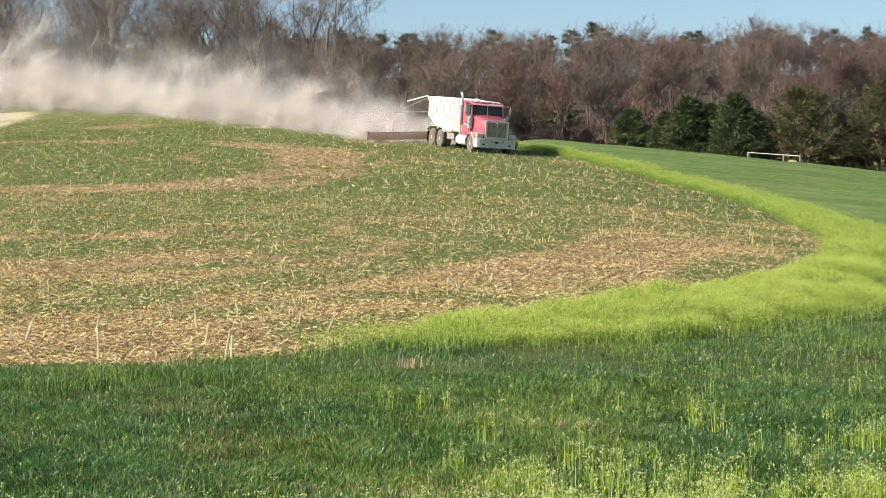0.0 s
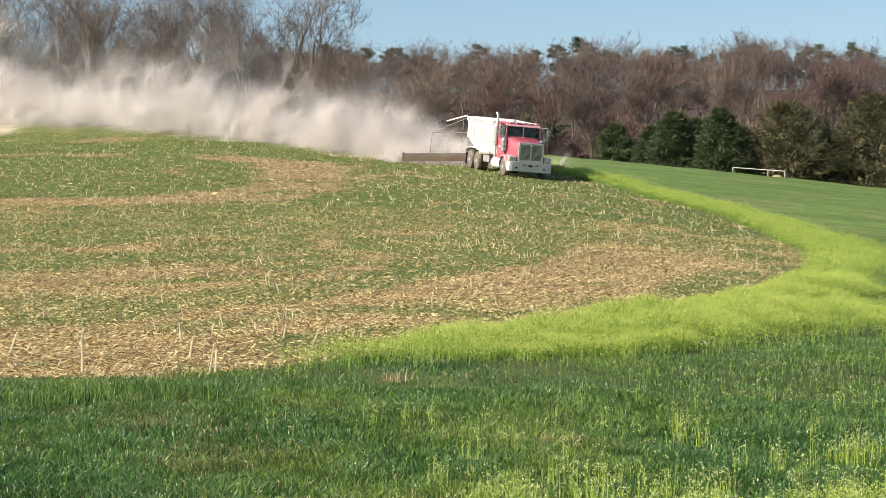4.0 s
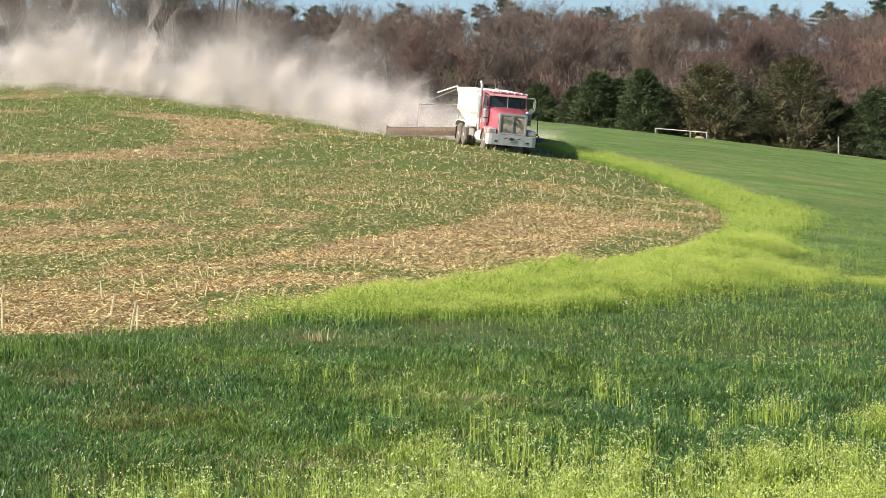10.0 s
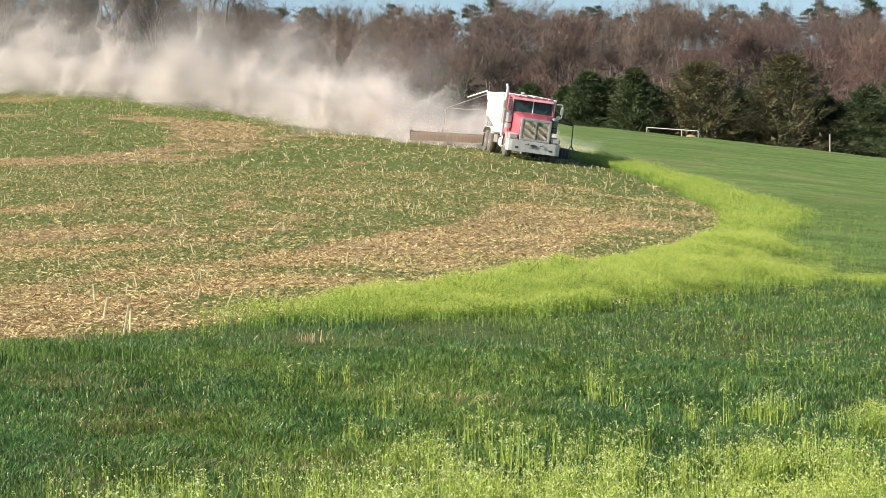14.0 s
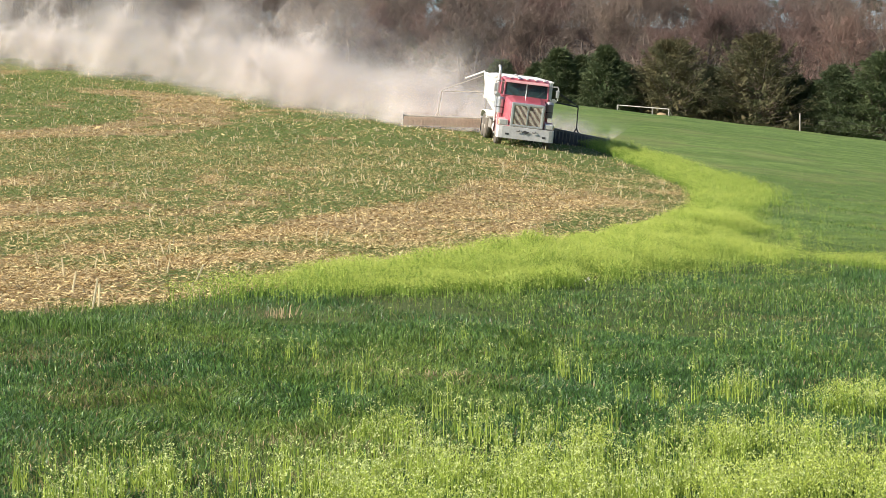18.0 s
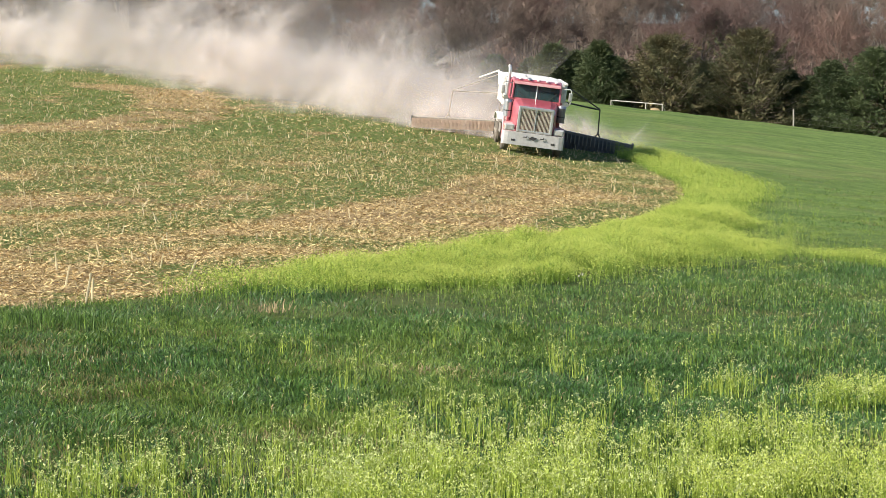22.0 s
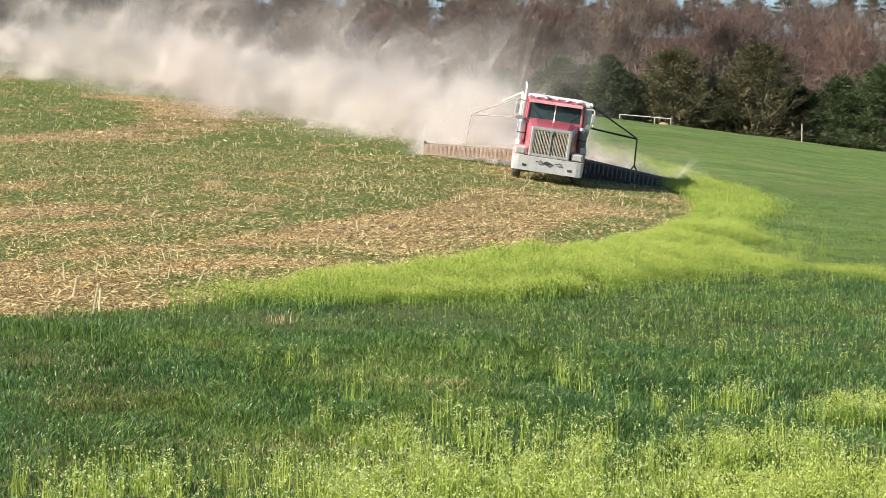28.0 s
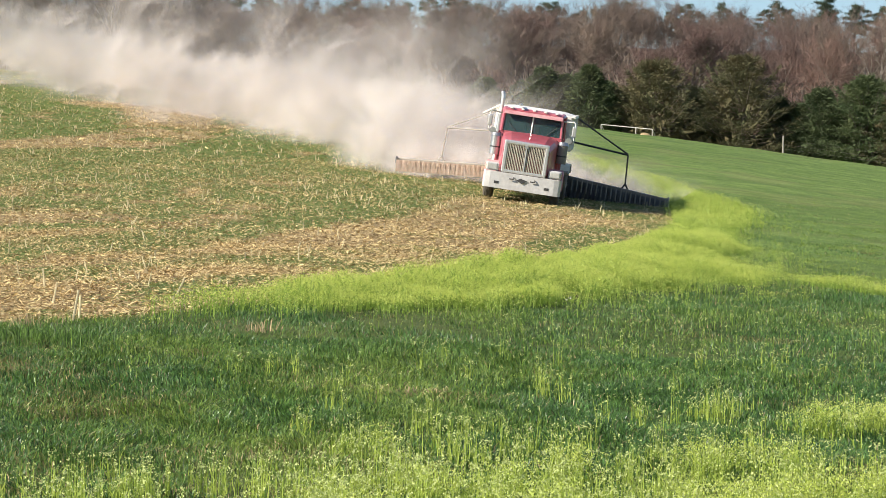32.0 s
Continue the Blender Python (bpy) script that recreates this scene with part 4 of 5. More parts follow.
def blades(rng, x, y, length, width, lean=0.5, z0=-0.02, bent=True, clump=0.0):
    """Blades of grass, bent (three triangles) or straight (one), which lean together within a clump."""
    n = len(x)
    base = np.stack([x, y, ground_z(x, y) + z0], 1)
    az = rng.random(n) * 6.283
    d = np.stack([np.cos(az), np.sin(az)], 1) * (lean * (0.15 + rng.random(n) ** 1.5))[:, None]
    if clump:
        d = d + clump * (np.stack([lattice(x / 0.28, y / 0.28, 41), lattice(x / 0.28, y / 0.28, 42)], 1) - 0.5)
    up = np.ones((n, 1))
    tip = base + np.concatenate([d * 1.1, up * (1.0 - 0.25 * lean)], 1) * length[:, None]
    a2 = rng.random(n) * 6.283
    s = np.stack([np.cos(a2), np.sin(a2), np.zeros(n)], 1) * (width / 2)[:, None]
    if not bent:
        return np.stack([base - s, base + s, tip], 1).reshape(-1, 3), np.arange(3 * n).reshape(-1, 3)
    mid = base + np.concatenate([d * 0.35, up * 0.62], 1) * length[:, None]
    v = np.stack([base - s, base + s, mid - s * 0.8, mid + s * 0.8, tip], 1).reshape(-1, 3)
    i = np.arange(n)[:, None] * 5
    f = np.concatenate([i + (0, 1, 3), i + (0, 3, 2), i + (2, 3, 4)], 1).reshape(-1, 3)
    return v, f


GRASS = plain("meadow_grass_blades", (0.074, 0.156, 0.030), (0.136, 0.238, 0.049), 0.7, 0.5, island=0.7, through_light=0.35, fine=3)
BLUISH = plain("blue_green_grass_blades", (0.054, 0.134, 0.034), (0.098, 0.204, 0.053), 0.7, 0.40, island=0.7, through_light=0.35, fine=3)
LIGHT_GRASS = plain("yellow_green_grass_blades", (0.165, 0.255, 0.045), (0.230, 0.320, 0.070), 0.7, 0.55, island=0.4, through_light=0.45, fine=3)
OLIVE = plain("faded_olive_grass_blades", (0.200, 0.190, 0.070), (0.265, 0.235, 0.100), 0.7, 0.7, island=0.4, through_light=0.35, fine=3)
YOUNG = plain("young_grass_blades", (0.085, 0.150, 0.028), (0.150, 0.215, 0.050), 0.7, 0.6, island=0.35, through_light=0.4, fine=3)
DRY = plain("dry_grass_blades", (0.36, 0.27, 0.15), (0.48, 0.38, 0.22), 0.8, 0.8, island=0.3, through_light=0.2)
STEM = plain("mustard_stems", (0.22, 0.34, 0.050), (0.31, 0.43, 0.075), 1.0, 0.6, island=0.2, through_light=0.45)
BLOOM = plain("yellow_green_mustard_bloom", (0.50, 0.59, 0.11), (0.61, 0.67, 0.16), 0.8, 0.7, island=0.15, through_light=0.45)
HEAD = plain("pale_mustard_heads", (0.53, 0.60, 0.20), (0.62, 0.68, 0.29), 0.8, 0.7, island=0.15, through_light=0.4)
PALE_STEM = plain("pale_mustard_shoots", (0.30, 0.41, 0.065), (0.44, 0.53, 0.10), 1.0, 0.6, island=0.25, through_light=0.45)
STRAW = plain("bleached_corn_straw", (0.73, 0.60, 0.31), (0.55, 0.425, 0.205), 2.0, 0.8, island=0.42)
STUMP = plain("pale_cut_stalks", (0.72, 0.63, 0.40), (0.56, 0.46, 0.27), 2.0, 0.8, island=0.2)
LEAF_LITTER = plain("brown_corn_leaves", (0.27, 0.182, 0.080), (0.43, 0.308, 0.138), 2.0, 0.9, island=0.45)


def strip_depth(x, y):
    """How far into the strip of mustard outside the field's edge a place lies: 0 at the edge, 1 at its outer side."""
    across, k = field_place(x, y)
    return -across / STRIP_W[k], across, k


def tail_share(x, y):
    """The thinner band of mustard that leaves the strip to the right."""
    mid = 7.2 + 0.45 * (46.5 - y)
    return smooth(47.5, 45.5, y) * smooth(28, 36, y) * smooth(0.75, 0.25, np.abs(x - mid)) * (0.25 + 0.75 * smooth(0.3, 0.6, lattice(x / 0.8, y / 1.4, 9)))


def build_grass():
    rng = np.random.default_rng(5)
    for name, n, y0, y1, ln, wd, bent, label in (("near_meadow_grass", 300000, 11.0, 24.0, 0.088, 0.0080, True, "dense green meadow grass with bluish clumps"),
                                                 ("meadow_grass", 330000, 24.0, 48.0, 0.074, 0.0125, False, "dense short green meadow turf"),
                                                 ("far_meadow_grass", 230000, 48.0, 110.0, 0.085, 0.019, False, "short green grass of the far meadow")):
        x, y = wedge(rng, n, y0, y1)
        d, across, k = strip_depth(x, y)
        tuft = lattice(x / 0.30, y / 0.5, 4) * 0.5 + lattice(x / 1.3, y / 2.2, 5) * 0.5
        keep = (across < 0.25) & (rng.random(n) < (0.12 + 1.35 * tuft) * smooth(112, 60, y))
        x, y, tuft = x[keep], y[keep], tuft[keep]
        m = len(x)
        L = ln * (0.22 + 1.30 * tuft + 0.5 * rng.random(m) ** 2)
        v, f = blades(rng, x, y, L, wd * (0.6 + 0.8 * rng.random(m)), 0.75, bent=bent, clump=0.9)
        hue = lattice(x / 1.1, y / 1.9, 51) * 0.5 + lattice(x / 3.1, y / 5.2, 52) * 0.5 + rng.normal(size=m) * 0.13
        hue = hue - 0.15 * smooth(22, 17, y) - 0.07 * smooth(0.04, -0.04, x / y) + 0.06 * smooth(18, 24, y) * smooth(0.0, -0.1, x / y)
        hue = hue + 0.10 * smooth(38, 60, y)
        fade = lattice(x / 0.8, y / 1.0, 8) * 0.6 + lattice(x / 2.6, y / 3.4, 53) * 0.4 + rng.normal(size=m) * 0.15
        kind = np.where(hue < 0.42, 1, np.where(hue > 0.60, 2, 0))
        kind = np.where(fade > 0.86, 3, kind)
        kind = np.where(rng.random(m) < 0.010 + 0.05 * (fade > 0.80), 4, kind)
        tagged(new(name, mesh_of(name, v, f, [GRASS, BLUISH, LIGHT_GRASS, OLIVE, DRY], False, np.repeat(kind, 3 if bent else 1))), label, "grass", kind="stuff")
    # green shoots between the stubble
    x, y = wedge(rng, 420000, 22, 150)
    across, k = field_place(x, y)
    g = green_share(x, y, across, k)
    keep = (across > -0.2) & (rng.random(len(x)) < g * 0.80 + 0.16) & (lattice(x / 0.6, y / 0.9, 6) + 0.7 * rng.random(len(x)) > 0.55)
    x, y = x[keep], y[keep]
    far = 1 + y / 60
    v, f = blades(rng, x, y, 0.055 * (0.4 + rng.random(len(x))) * (1 + y / 160), 0.009 * far, 0.9, bent=False, clump=0.8)
    tagged(new("field_grass", mesh_of("field_grass", v, f, [YOUNG, LIGHT_GRASS], False, (rng.random(len(x)) < 0.22).astype(int))), "patchy young green growth between the stubble", "grass", kind="stuff")


def mustard(rng, x, y, height, flecks, big, dot=0.018):
    """Flowering mustard plants: a stem, narrow leaves, side shoots and a loose head of small blossoms."""
    n = len(x)
    s = Soup()
    base = np.stack([x, y, ground_z(x, y) - 0.02], 1)
    lean = np.concatenate([rng.normal(size=(n, 2)) * 0.10, np.ones((n, 1))], 1)
    top = base + lean * height[:, None]
    s.slivers(base, top, 0.010 * big, rng)
    kinds = [np.zeros(n, int)]
    for q in range(4):
        h = 0.15 + 0.7 * rng.random(n)
        b = base + lean * (height * h)[:, None]
        d = np.concatenate([rng.normal(size=(n, 2)) * 0.55, 0.6 + 0.4 * rng.random((n, 1))], 1)
        s.slivers(b, b + d * (height * 0.20)[:, None], 0.012 * big, rng)
        kinds.append(np.zeros(n, int))
    for q in range(flecks):
        low = rng.random(n) ** 1.6
        spread = 0.035 + 0.10 * low
        c = top + np.stack([rng.normal(size=n) * spread * big ** 0.5, rng.normal(size=n) * spread * big ** 0.5, -low * height * 0.45 + 0.01], 1)
        s.slivers(c, c + rng.normal(size=(n, 3)) * dot * 0.5 * big + (0, 0, dot * 0.5), dot * big, rng)
        kinds.append(np.ones(n, int))
    return np.concatenate(s.v), np.concatenate(s.f), np.concatenate(kinds)


def plumes(rng, x, y, height, shoots=7):
    """Upright clumps of slender mustard shoots, each with a small round pale head."""
    s, kinds = Soup(), []
    n = len(x)
    for q in range(shoots):
        h = height * (0.50 + 0.55 * rng.random(n))
        px, py = x + rng.normal(size=n) * 0.030, y + rng.normal(size=n) * 0.030
        base = np.stack([px, py, ground_z(px, py) - 0.02], 1)
        top = base + np.concatenate([rng.normal(size=(n, 2)) * 0.07, np.ones((n, 1))], 1) * h[:, None]
        s.slivers(base, top, 0.010, rng)
        kinds.append(np.zeros(n, int))
        for j in range(2):
            mid = base + (top - base) * (0.25 + 0.6 * rng.random((n, 1)))
            s.slivers(mid, mid + np.concatenate([rng.normal(size=(n, 2)) * 0.02, 0.035 + 0.02 * rng.random((n, 1))], 1), 0.007, rng)
            kinds.append(np.zeros(n, int))
        for j in range(5):
            c = top + rng.normal(size=(n, 3)) * np.array([0.0085, 0.0085, 0.0065])
            s.slivers(c, c + rng.normal(size=(n, 3)) * 0.0065, 0.0098, rng)
            kinds.append(np.ones(n, int))
    return np.concatenate(s.v), np.concatenate(s.f), np.concatenate(kinds)


def build_mustard():
    rng = np.random.default_rng(6)
    for name, n, y0, y1, big, flecks in (("mustard_strip", 60000, 24, 60, 1.1, 24), ("far_mustard_strip", 95000, 60, 150, 1.8, 12)):
        x, y = wedge(rng, n * 3, y0, y1, -0.06, 0.27)
        d, across, k = strip_depth(x, y)
        wob = (0.70 * (lattice(x / 1.1, y / 1.6, 12) - 0.5) + 0.45 * (lattice(x / 0.35, y / 0.45, 13) - 0.5)) * smooth(75, 45, y) + 0.25 * (lattice(x / 0.7, y / 1.2, 16) - 0.5)
        inside = smooth(-0.14, 0.12, d + wob * 0.35) ** 1.5 * smooth(1.30, 0.62, d + wob) ** 3
        inside = np.maximum(inside, 0.030 * (d > 0.5) * smooth(2.0, 1.0, d) * (y < 75))
        inside = inside * np.where(y < 60, 1.0, 0.75) * (0.35 + 1.1 * lattice(x / 0.30, y / 0.40, 17))
        tail = 0.4 * tail_share(x, y) * (across < -1)
        keep = (rng.random(len(x)) < np.maximum(inside, tail)) & (rng.random(len(x)) < smooth(54, 65.5, EDGE_S[k]) ** 3)
        x, y, d = x[keep], y[keep], d[keep]
        h = 0.36 * (0.62 + 0.38 * smooth(-0.1, 0.25, d)) * (1 - 0.28 * smooth(0.6, 1.1, d)) * (0.75 + 0.45 * rng.random(len(x))) * (0.62 + 0.76 * lattice(x / 0.55, y / 0.7, 14))
        h *= np.where(y > 60, 1.15, 1.0) * (0.62 + 0.38 * smooth(56, 66, EDGE_S[k[keep]]))
        v, f, kinds = mustard(rng, x, y, h, flecks, big, 0.011 if y0 < 60 else 0.012)
        tagged(new(name, mesh_of(name, v, f, [STEM, BLOOM], False, kinds)), "strip of bright yellow-green flowering mustard", "mustard plants", kind="stuff")
    # patches in the near meadow
    x, y = wedge(rng, 34000, 10.8, 23)
    p = 0.70 * smooth(14.0, 12.6, y) * smooth(-1.4, 0.6, x) + 0.25 * smooth(13.2, 12.2, y)
    for px, py, sx, sy, w in ((3.75, 16.4, 0.30, 0.30, 0.5), (4.45, 17.0, 0.35, 0.35, 0.4), (0.50, 14.9, 0.16, 0.5, 1.0), (1.25, 14.7, 0.40, 0.6, 0.85), (0.85, 16.2, 0.14, 0.4, 0.45), (2.15, 19.2, 0.14, 0.5, 0.55),
                              (0.05, 15.8, 0.12, 0.35, 0.40), (2.7, 14.2, 0.45, 0.45, 0.85), (2.5, 17.0, 0.20, 0.5, 0.30), (-0.55, 13.1, 0.35, 0.3, 0.35), (3.1, 17.6, 0.25, 0.4, 0.35), (0.3, 17.3, 0.12, 0.3, 0.30)):
        p = p + w * np.exp(-((x - px) / sx) ** 2 - ((y - py) / sy) ** 2)
    p = p * (0.10 + 1.5 * smooth(0.30, 0.80, lattice(x / 0.17, y / 0.34, 22)) * (0.4 + lattice(x / 0.55, y / 0.9, 21))) + 0.012 * smooth(-0.06, 0.05, x / y)
    keep = rng.random(len(x)) < 0.27 * p
    x, y = x[keep], y[keep]
    v, f, kinds = plumes(rng, x, y, 0.17 + 0.17 * rng.random(len(x)))
    tagged(new("meadow_mustard", mesh_of("meadow_mustard", v, f, [PALE_STEM, HEAD], False, kinds)), "loose patches of flowering mustard in the near meadow", "mustard plants", kind="stuff")
    # thick yellow bushes of it
    x, y = wedge(rng, 60000, 10.8, 19)
    p = 0.70 * smooth(12.9, 12.0, y) * smooth(-0.9, 0.9, x) * smooth(0.40, 0.62, lattice(x / 0.4, y / 0.5, 24))
    for px, py, sx, sy in ((3.65, 16.3, 0.24, 0.25), (4.05, 16.5, 0.2, 0.25), (4.6, 16.9, 0.35, 0.3), (2.75, 13.3, 0.25, 0.2), (0.52, 14.6, 0.07, 0.2), (2.3, 13.3, 0.25, 0.2), (1.55, 13.2, 0.2, 0.2)):
        p = np.maximum(p, np.exp(-((x - px) / sx) ** 2 - ((y - py) / sy) ** 2))
    keep = rng.random(len(x)) < smooth(0.25, 0.9, p) * 0.55
    x, y = x[keep], y[keep]
    v, f, kinds = mustard(rng, x, y, 0.20 + 0.09 * rng.random(len(x)), 26, 0.9, 0.010)
    tagged(new("mustard_bush", mesh_of("mustard_bush", v, f, [PALE_STEM, BLOOM, HEAD], False, np.where((kinds == 1) & (rng.random(len(kinds)) < 0.3), 2, kinds))), "thick yellow bushes of flowering mustard in the near meadow", "mustard plants", kind="stuff")
    # single blossoms sprinkled through the meadow
    x, y = wedge(rng, 3200, 12, 34)
    d, across, k = strip_depth(x, y)
    keep = (across < 0) & (rng.random(len(x)) < 0.35 + 0.6 * smooth(0.0, 0.1, x / y))
    x, y = x[keep], y[keep]
    v, f, kinds = plumes(rng, x, y, 0.11 + 0.10 * rng.random(len(x)), 1)
    tagged(new("scattered_mustard", mesh_of("scattered_mustard", v, f, [STEM, HEAD], False, kinds)), "single small mustard flowers scattered in the grass", "mustard plants", kind="stuff")


def build_stubble():
    rng = np.random.default_rng(8)
    # straw and leaf litter on the soil
    for name, n, y0, y1, L, W in (("near_straw_litter", 270000, 22, 46, 0.085, 0.0095), ("straw_litter", 290000, 46, 90, 0.105, 0.0125), ("far_straw_litter", 120000, 90, 165, 0.19, 0.024)):
        x, y = wedge(rng, n, y0, y1)
        across, k = field_place(x, y)
        g = green_share(x, y, across, k)
        keep = (across > -0.15) & (rng.random(n) < 1.0 - 0.58 * g)
        x, y, k = x[keep], y[keep], k[keep]
        m = len(x)
        k1 = np.clip(k, 1, len(EDGE) - 2)
        tan = EDGE[k1 + 1] - EDGE[k1 - 1]
        az = np.arctan2(tan[:, 1], tan[:, 0]) + rng.normal(size=m) * 1.3
        c = np.stack([x, y, ground_z(x, y) + 0.012 + 0.03 * rng.random(m)], 1)
        half = np.stack([np.cos(az), np.sin(az), rng.normal(size=m) * 0.30], 1) * (L * (0.3 + 0.9 * rng.random(m)) / 2)[:, None]
        side = np.stack([-np.sin(az), np.cos(az), rng.normal(size=m) * 0.5], 1) * (W * (0.5 + 0.8 * rng.random(m)) / 2)[:, None]
        v = np.stack([c - half - side, c - half + side, c + half + side * 0.7, c + half - side * 0.7], 1).reshape(-1, 3)
        i = np.arange(m)[:, None] * 4
        tagged(new(name, mesh_of(name, v, i + np.arange(4)[None], [STRAW, LEAF_LITTER], False, (rng.random(m) < 0.40).astype(int))), "bleached corn straw and brown leaf litter on the soil", "straw", kind="stuff")
    # standing stalk stumps in rows that follow the field's edge
    s = Soup()
    x, y = wedge(rng, 30000, 23, 150)
    across, k = field_place(x, y)
    row = np.abs(across / 0.76 - np.round(across / 0.76))
    keep = (across > 0.3) & (row < 0.16) & (rng.random(len(x)) < np.where(y < 50, 0.46, 0.58))
    for px, py in zip(x[keep], y[keep]):
        z = float(ground_z(px, py))
        h = 0.05 + 0.15 * rng.random() ** 1.8
        r = 0.0075 + 0.00007 * py
        a, b = rng.normal() * 0.32, rng.normal() * 0.32
        s.tube([(px, py, z - 0.02), (px + a * h, py + b * h, z + h)], [r, r * 0.85], 4)
    for px, py, h, a in ((-2.42, 26.4, 0.34, 0.18), (-2.36, 26.5, 0.28, 0.05), (-3.8, 26.3, 0.36, -0.03), (-5.0, 28.5, 0.28, 0.4), (-2.9, 29.0, 0.26, 0.2), (-4.4, 30.2, 0.24, 0.25), (-3.2, 31.0, 0.27, -0.1), (-1.5, 30.6, 0.22, 0.5)):
        z = float(ground_z(px, py))
        s.tube([(px, py, z - 0.02), (px + a * h, py, z + h)], [0.014, 0.011], 5)
    tagged(new("corn_stubble", s.mesh("corn_stubble", [STUMP])), "cut corn stalk stumps standing in curved rows", "stubble", kind="stuff")


def build_tufts():
    """Single clumps that stand out in the near meadow."""
    rng = np.random.default_rng(15)
    for name, label, mat, x0, y0, n, L, sx, sy in (("grass_tussock", "dark green tussock of taller grass in the meadow", GRASS, -2.45, 22.3, 900, 0.24, 0.30, 0.35), ("grass_tussock", "dark green tussock of taller grass in the meadow", GRASS, -3.3, 21.8, 500, 0.20, 0.2, 0.25),
                                                   ("dry_weed", "dry tan weed clump below the mustard", DRY, -0.40, 24.9, 55, 0.17, 0.10, 0.12), ("dry_weed", "dry tan weed clump at the field edge", DRY, -2.75, 25.2, 60, 0.18, 0.15, 0.12),
                                                   ("dry_weed", "dry tan weed clump in the near grass", DRY, 1.0, 18.6, 70, 0.14, 0.12, 0.12), ("grass_tussock", "dark green tussock of taller grass in the meadow", GRASS, 0.62, 22.4, 420, 0.17, 0.2, 0.25)):
        px, py = x0 + rng.normal(size=n) * sx, y0 + rng.normal(size=n) * sy
        v, f = blades(rng, px, py, L * (0.5 + 0.7 * rng.random(n)), 0.006 + 0.004 * rng.random(n), 0.9 if mat is DRY else 0.6)
        z = float(ground_z(x0, y0))
        o = tagged(new(name, mesh_of(name, v - np.array([x0, y0, z]), f, [mat])), label, "weed" if mat is DRY else "grass", kind="stuff")
        o.location = (x0, y0, z)
    px, py = 3.62 + rng.normal(size=6) * 0.02, 31.4 + rng.normal(size=6) * 0.04
    s = Soup()
    top = np.stack([px, py, ground_z(px, py) + 0.12 + 0.04 * rng.random(6)], 1)
    s.slivers(np.stack([px, py, ground_z(px, py)], 1), top, 0.006, rng)
    for q in range(5):
        s.slivers(top, top + rng.normal(size=(6, 3)) * 0.012, 0.014, rng)
    tagged(new("white_flower", mesh_of("white_flower", np.concatenate(s.v), np.concatenate(s.f), [STEM, WHITE], False, np.array([0] * 6 + [1] * 30))), "small white flowering weed in the meadow", "flower")


build_tufts()
build_grass()
build_mustard()
build_stubble()


# ---------- lime dust behind the booms ----------
scene.cycles.transparent_max_bounces = 128


def dust_material():
    """Fine dust hanging in the air: it scatters light to all sides, and thins out towards the rim of each wisp."""
    m = bpy.data.materials.new("pale_lime_dust")
    m.use_nodes = True
    nt = m.node_tree
    nt.nodes.remove(nt.nodes["Principled BSDF"])
    d, t, clear = nt.nodes.new("ShaderNodeBsdfDiffuse"), nt.nodes.new("ShaderNodeBsdfTranslucent"), nt.nodes.new("ShaderNodeBsdfTransparent")
    col = ramp(nt, tex(nt, 0.4), [(0.3, (0.87, 0.80, 0.75)), (0.7, (0.82, 0.745, 0.69))])
    both, out = nt.nodes.new("ShaderNodeMixShader"), nt.nodes.new("ShaderNodeMixShader")
    both.inputs[0].default_value = 0.5
    thick = nt.nodes.new("ShaderNodeAttribute")
    thick.attribute_name = "thick"
    a = calc(nt, "MULTIPLY", calc(nt, "POWER", thick.outputs["Fac"], 1.6), ramp(nt, tex(nt, 0.45, 4), [(0.30, (0.17, 0.17, 0.17)), (0.70, (0.40, 0.40, 0.40))]))
    for x in (d, t):
        nt.links.new(col, x.inputs["Color"])
    nt.links.new(d.outputs[0], both.inputs[1])
    nt.links.new(t.outputs[0], both.inputs[2])
    nt.links.new(a, out.inputs[0])
    nt.links.new(clear.outputs[0], out.inputs[1])
    nt.links.new(both.outputs[0], out.inputs[2])
    nt.links.new(out.outputs[0], nt.nodes["Material Output"].inputs[0])
    return m


DUST = dust_material()


def puff_mesh(seed, radius, n, wisp, flat=1.0, thick=1.0):
    """A billow of dust: wisps lying all ways, thick in its lumps and thin at its rim."""
    rng = np.random.default_rng(seed)
    lumps = rng.normal(size=(10, 3)) * 0.40
    size = 0.12 + 0.20 * rng.random(10)
    k = rng.integers(0, 10, n)
    p = (lumps[k] + rng.normal(size=(n, 3)) * size[k][:, None]) * radius * np.array([1, 1, flat])
    a = rng.normal(size=(n, 3))
    a /= np.linalg.norm(a, axis=1)[:, None]
    b = np.cross(a, rng.normal(size=(n, 3)))
    b /= np.linalg.norm(b, axis=1)[:, None]
    r = wisp * (0.6 + 0.8 * rng.random(n))
    th = np.arange(8) * math.pi / 4
    rim = p[:, None] + r[:, None, None] * (a[:, None] * np.cos(th)[None, :, None] + b[:, None] * np.sin(th)[None, :, None]
                                             + np.cross(a, b)[:, None] * rng.uniform(-0.75, 0.75, (n, 8, 1)))
    v = np.concatenate([p[:, None], rim], 1).reshape(-1, 3)
    i = np.arange(n)[:, None] * 9
    f = np.concatenate([np.stack([i[:, 0], i[:, 0] + 1 + q, i[:, 0] + 1 + (q + 1) % 8], 1) for q in range(8)])
    me = mesh_of("dust_puff", v, f, [DUST], True)
    at = me.attributes.new("thick", "FLOAT", "POINT")
    at.data.foreach_set("value", np.tile([thick] + [0.0] * 8, n).astype(np.float32))
    return me


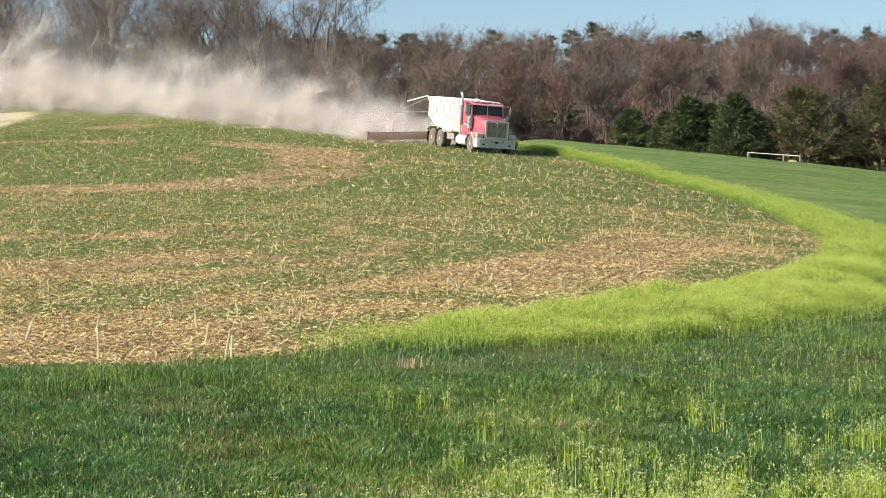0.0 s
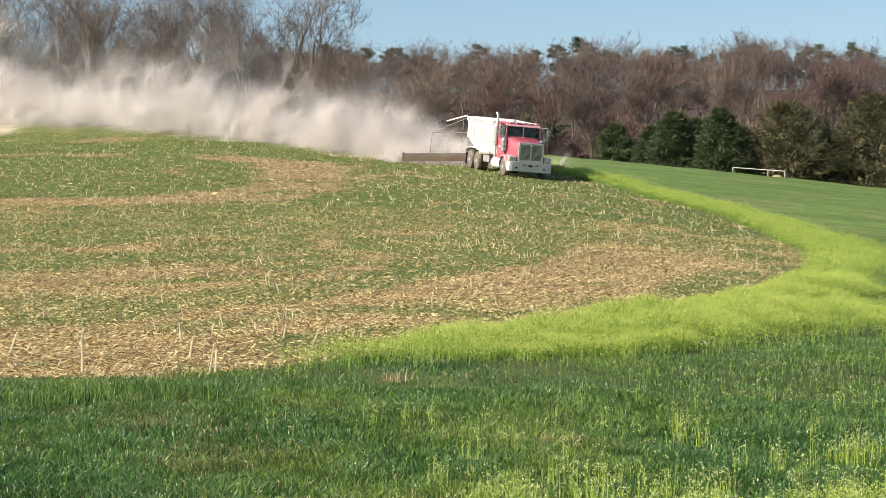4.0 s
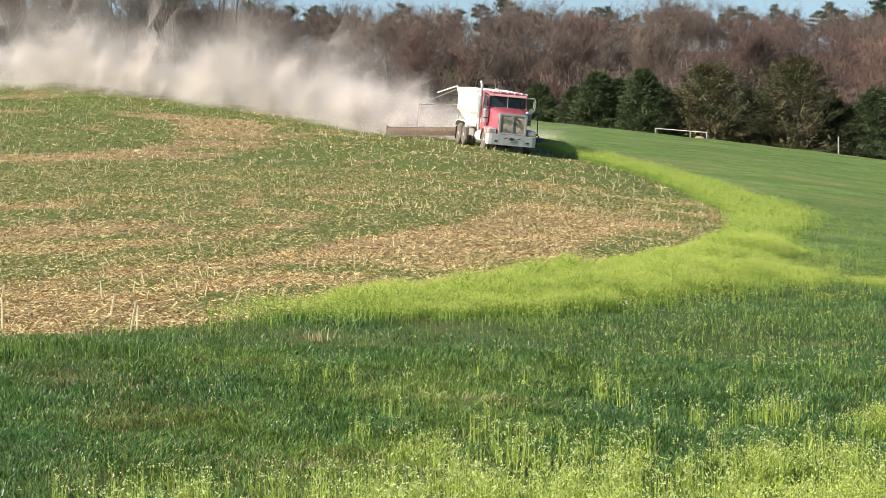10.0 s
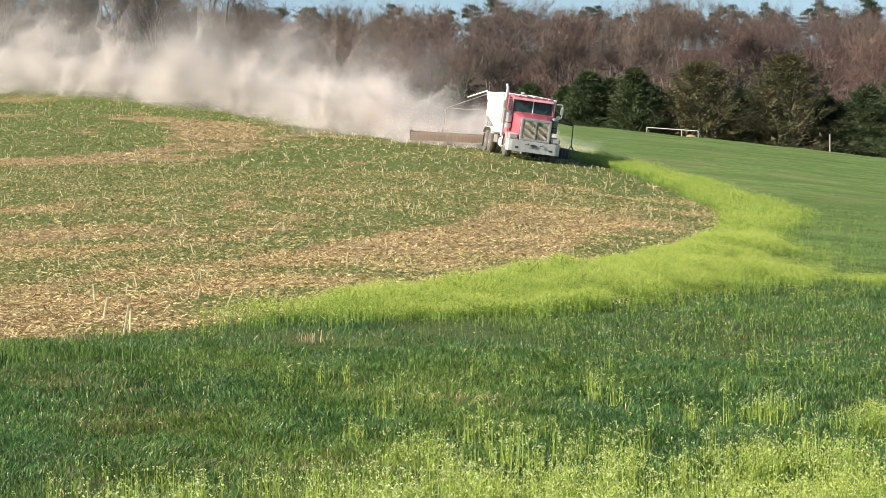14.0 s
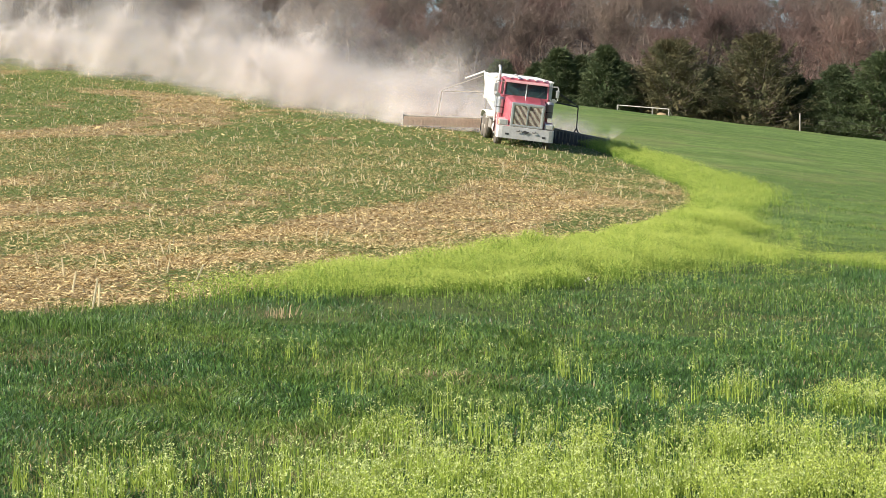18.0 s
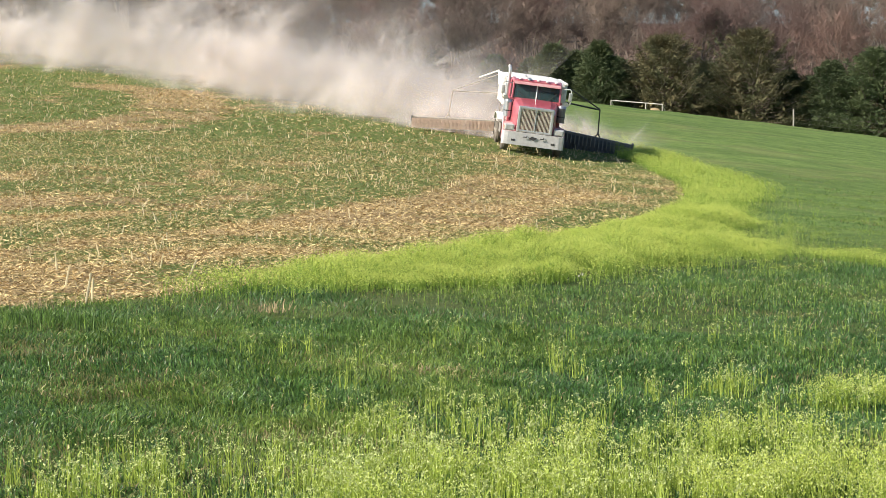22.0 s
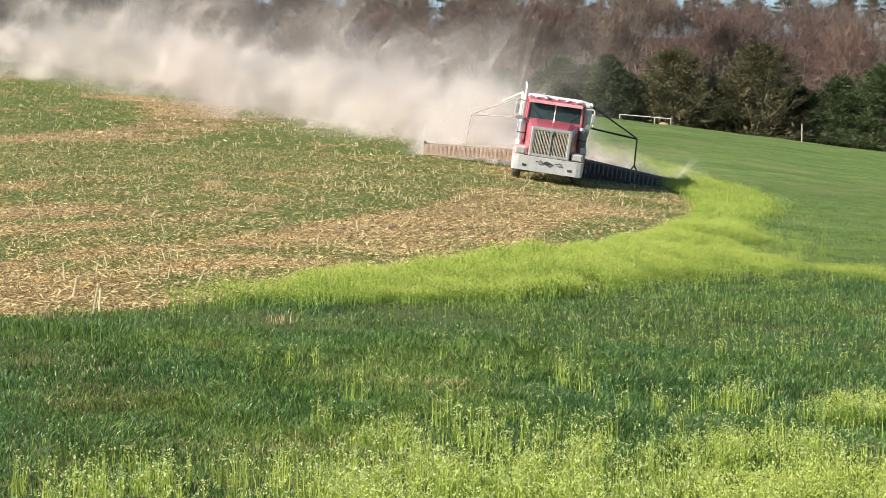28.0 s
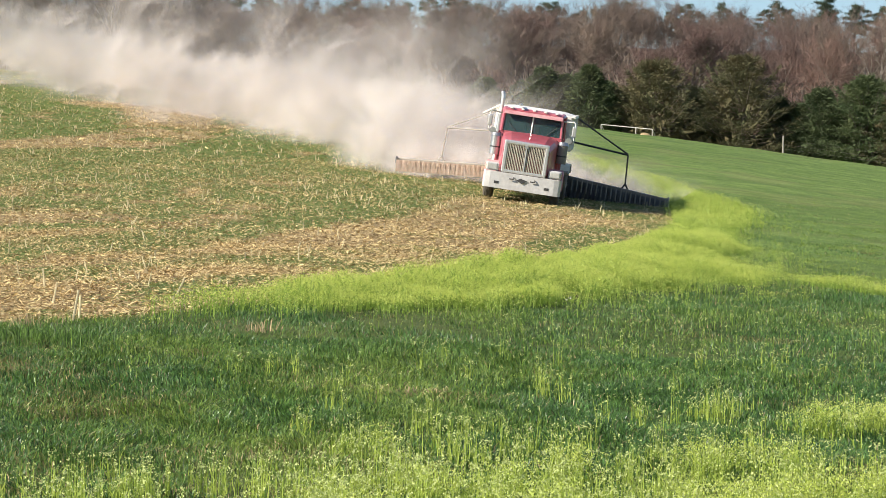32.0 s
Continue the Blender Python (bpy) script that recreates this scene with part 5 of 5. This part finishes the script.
LOW = [puff_mesh(200 + i, 1.7, 24, 1.25, 0.36) for i in range(5)]
MID = [puff_mesh(210 + i, 2.2, 20, 1.9, 0.72, 0.80) for i in range(5)]
HIGH = [puff_mesh(220 + i, 3.4, 13, 3.0, 0.85, 0.49) for i in range(5)]
PUFFS = []


def build_dust():
    rng = np.random.default_rng(77)
    for i in range(96):
        te = -38 + 0.73 * i
        for kind, meshes, r, every in (("low", LOW, 0.5, 1), ("low", LOW, 0.6, 1), ("mid", MID, 1.0, 1), ("high", HIGH, 1.7, 2)):
            if i % every:
                continue
            o = tagged(new("dust_puff", meshes[rng.integers(5)]), "billow of pale beige lime dust drifting behind the truck", "dust", "dust cloud behind the truck", "stuff")
            PUFFS.append((o, te + 0.4 * rng.random(), kind, r, rng.uniform(-2.4, 4.4 if te > 2 else 0.2) if kind == "low" else rng.uniform(-0.5, 4.5), rng.random(4)))
    for s in (-3.2, -1.8, 1.3, 2.2, 3.1, 4.0, 0.0):
        o = tagged(new("dust_puff", LOW[int(abs(s)) % 3]), "billow of pale beige lime dust rolling off the boom", "dust", "dust cloud behind the truck", "stuff")
        PUFFS.append((o, None, "boom", 0.35, s, rng.random(4)))


build_dust()


def puff_rows(te, kind, r, side, q):
    """A puff lies in the soil until the boom has passed, then rolls up out of it and drifts off with the wind."""
    t0 = max(te, -40)
    src = truck_pose(t0) @ Vector((side, -11.1 if kind == "low" else -10.8, 0))
    gz = float(ground_z(src.x, src.y))
    rise = {"low": 0.02 + 0.05 * q[0], "mid": 0.06 + 0.12 * q[0], "high": 0.12 + 0.24 * q[0]}[kind]
    life = 200.0 if kind == "low" else 12 + 26 * q[3]    # then it settles again
    wind = {"low": 0.15, "mid": 0.45, "high": 0.6}[kind]

    def place(t):
        a = t - te
        if a <= 0:
            return pose(src.x, src.y, gz - 2.6 * r - 1.2, 0, 0, 360 * q[1])
        up = min(a / 1.4, 1.0)
        up = up * up * (3 - 2 * up)
        x = src.x - wind * a
        y = src.y + wind * 0.45 * a
        z = float(ground_z(x, y)) if kind == "low" else gz + (float(ground_z(x, y)) - gz) * 0.5
        return pose(x, y, z + (-2.6 * r - 1.2) * (1 - up) + (r * 0.55 + rise * 25 * (1 - math.exp(-a / 25))) * up - max(0.0, a - life) * 0.45, 6 * q[2] * min(a, 9), 0, 360 * q[1] + 5 * (q[3] - 0.5) * min(a, 30))
    times = sorted({0.0, 32.0, *[round(te + a, 2) for a in (-0.6, 0.0, 0.35, 0.7, 1.05, 1.4, 3.0) if 0 < te + a < 32], *[float(s) for s in range(4, 32, 4) if not te - 0.5 < s < te + 3]})
    return [(t, place(t)) for t in times]


# ---------- what moves ----------
def motions():
    times = [0.32 * i for i in range(101)]
    walk(TRUCK, [(t, truck_pose(t)) for t in times])
    for hub, r in WHEELS:
        base = hub.matrix_basis.copy()
        gone, rows, last = 0.0, [], None
        for t in times:
            p = truck_pose(t).translation
            if last is not None:
                gone += (p - last).length
            last = p
            rows.append((t, base @ Matrix.Rotation(-gone / r, 4, "X")))
        walk(hub, rows)
    for o, te, kind, r, side, q in PUFFS:
        if kind == "boom":
            walk(o, [(t, truck_pose(t) @ pose(side, -10.9 if side > 1 else -10.4, 0.22, 0, 0, 40 * math.sin(t * 0.5 + 6 * q[0]))) for t in [0.8 * i for i in range(41)]])
        else:
            walk(o, puff_rows(te, kind, r, side, q))


motions()
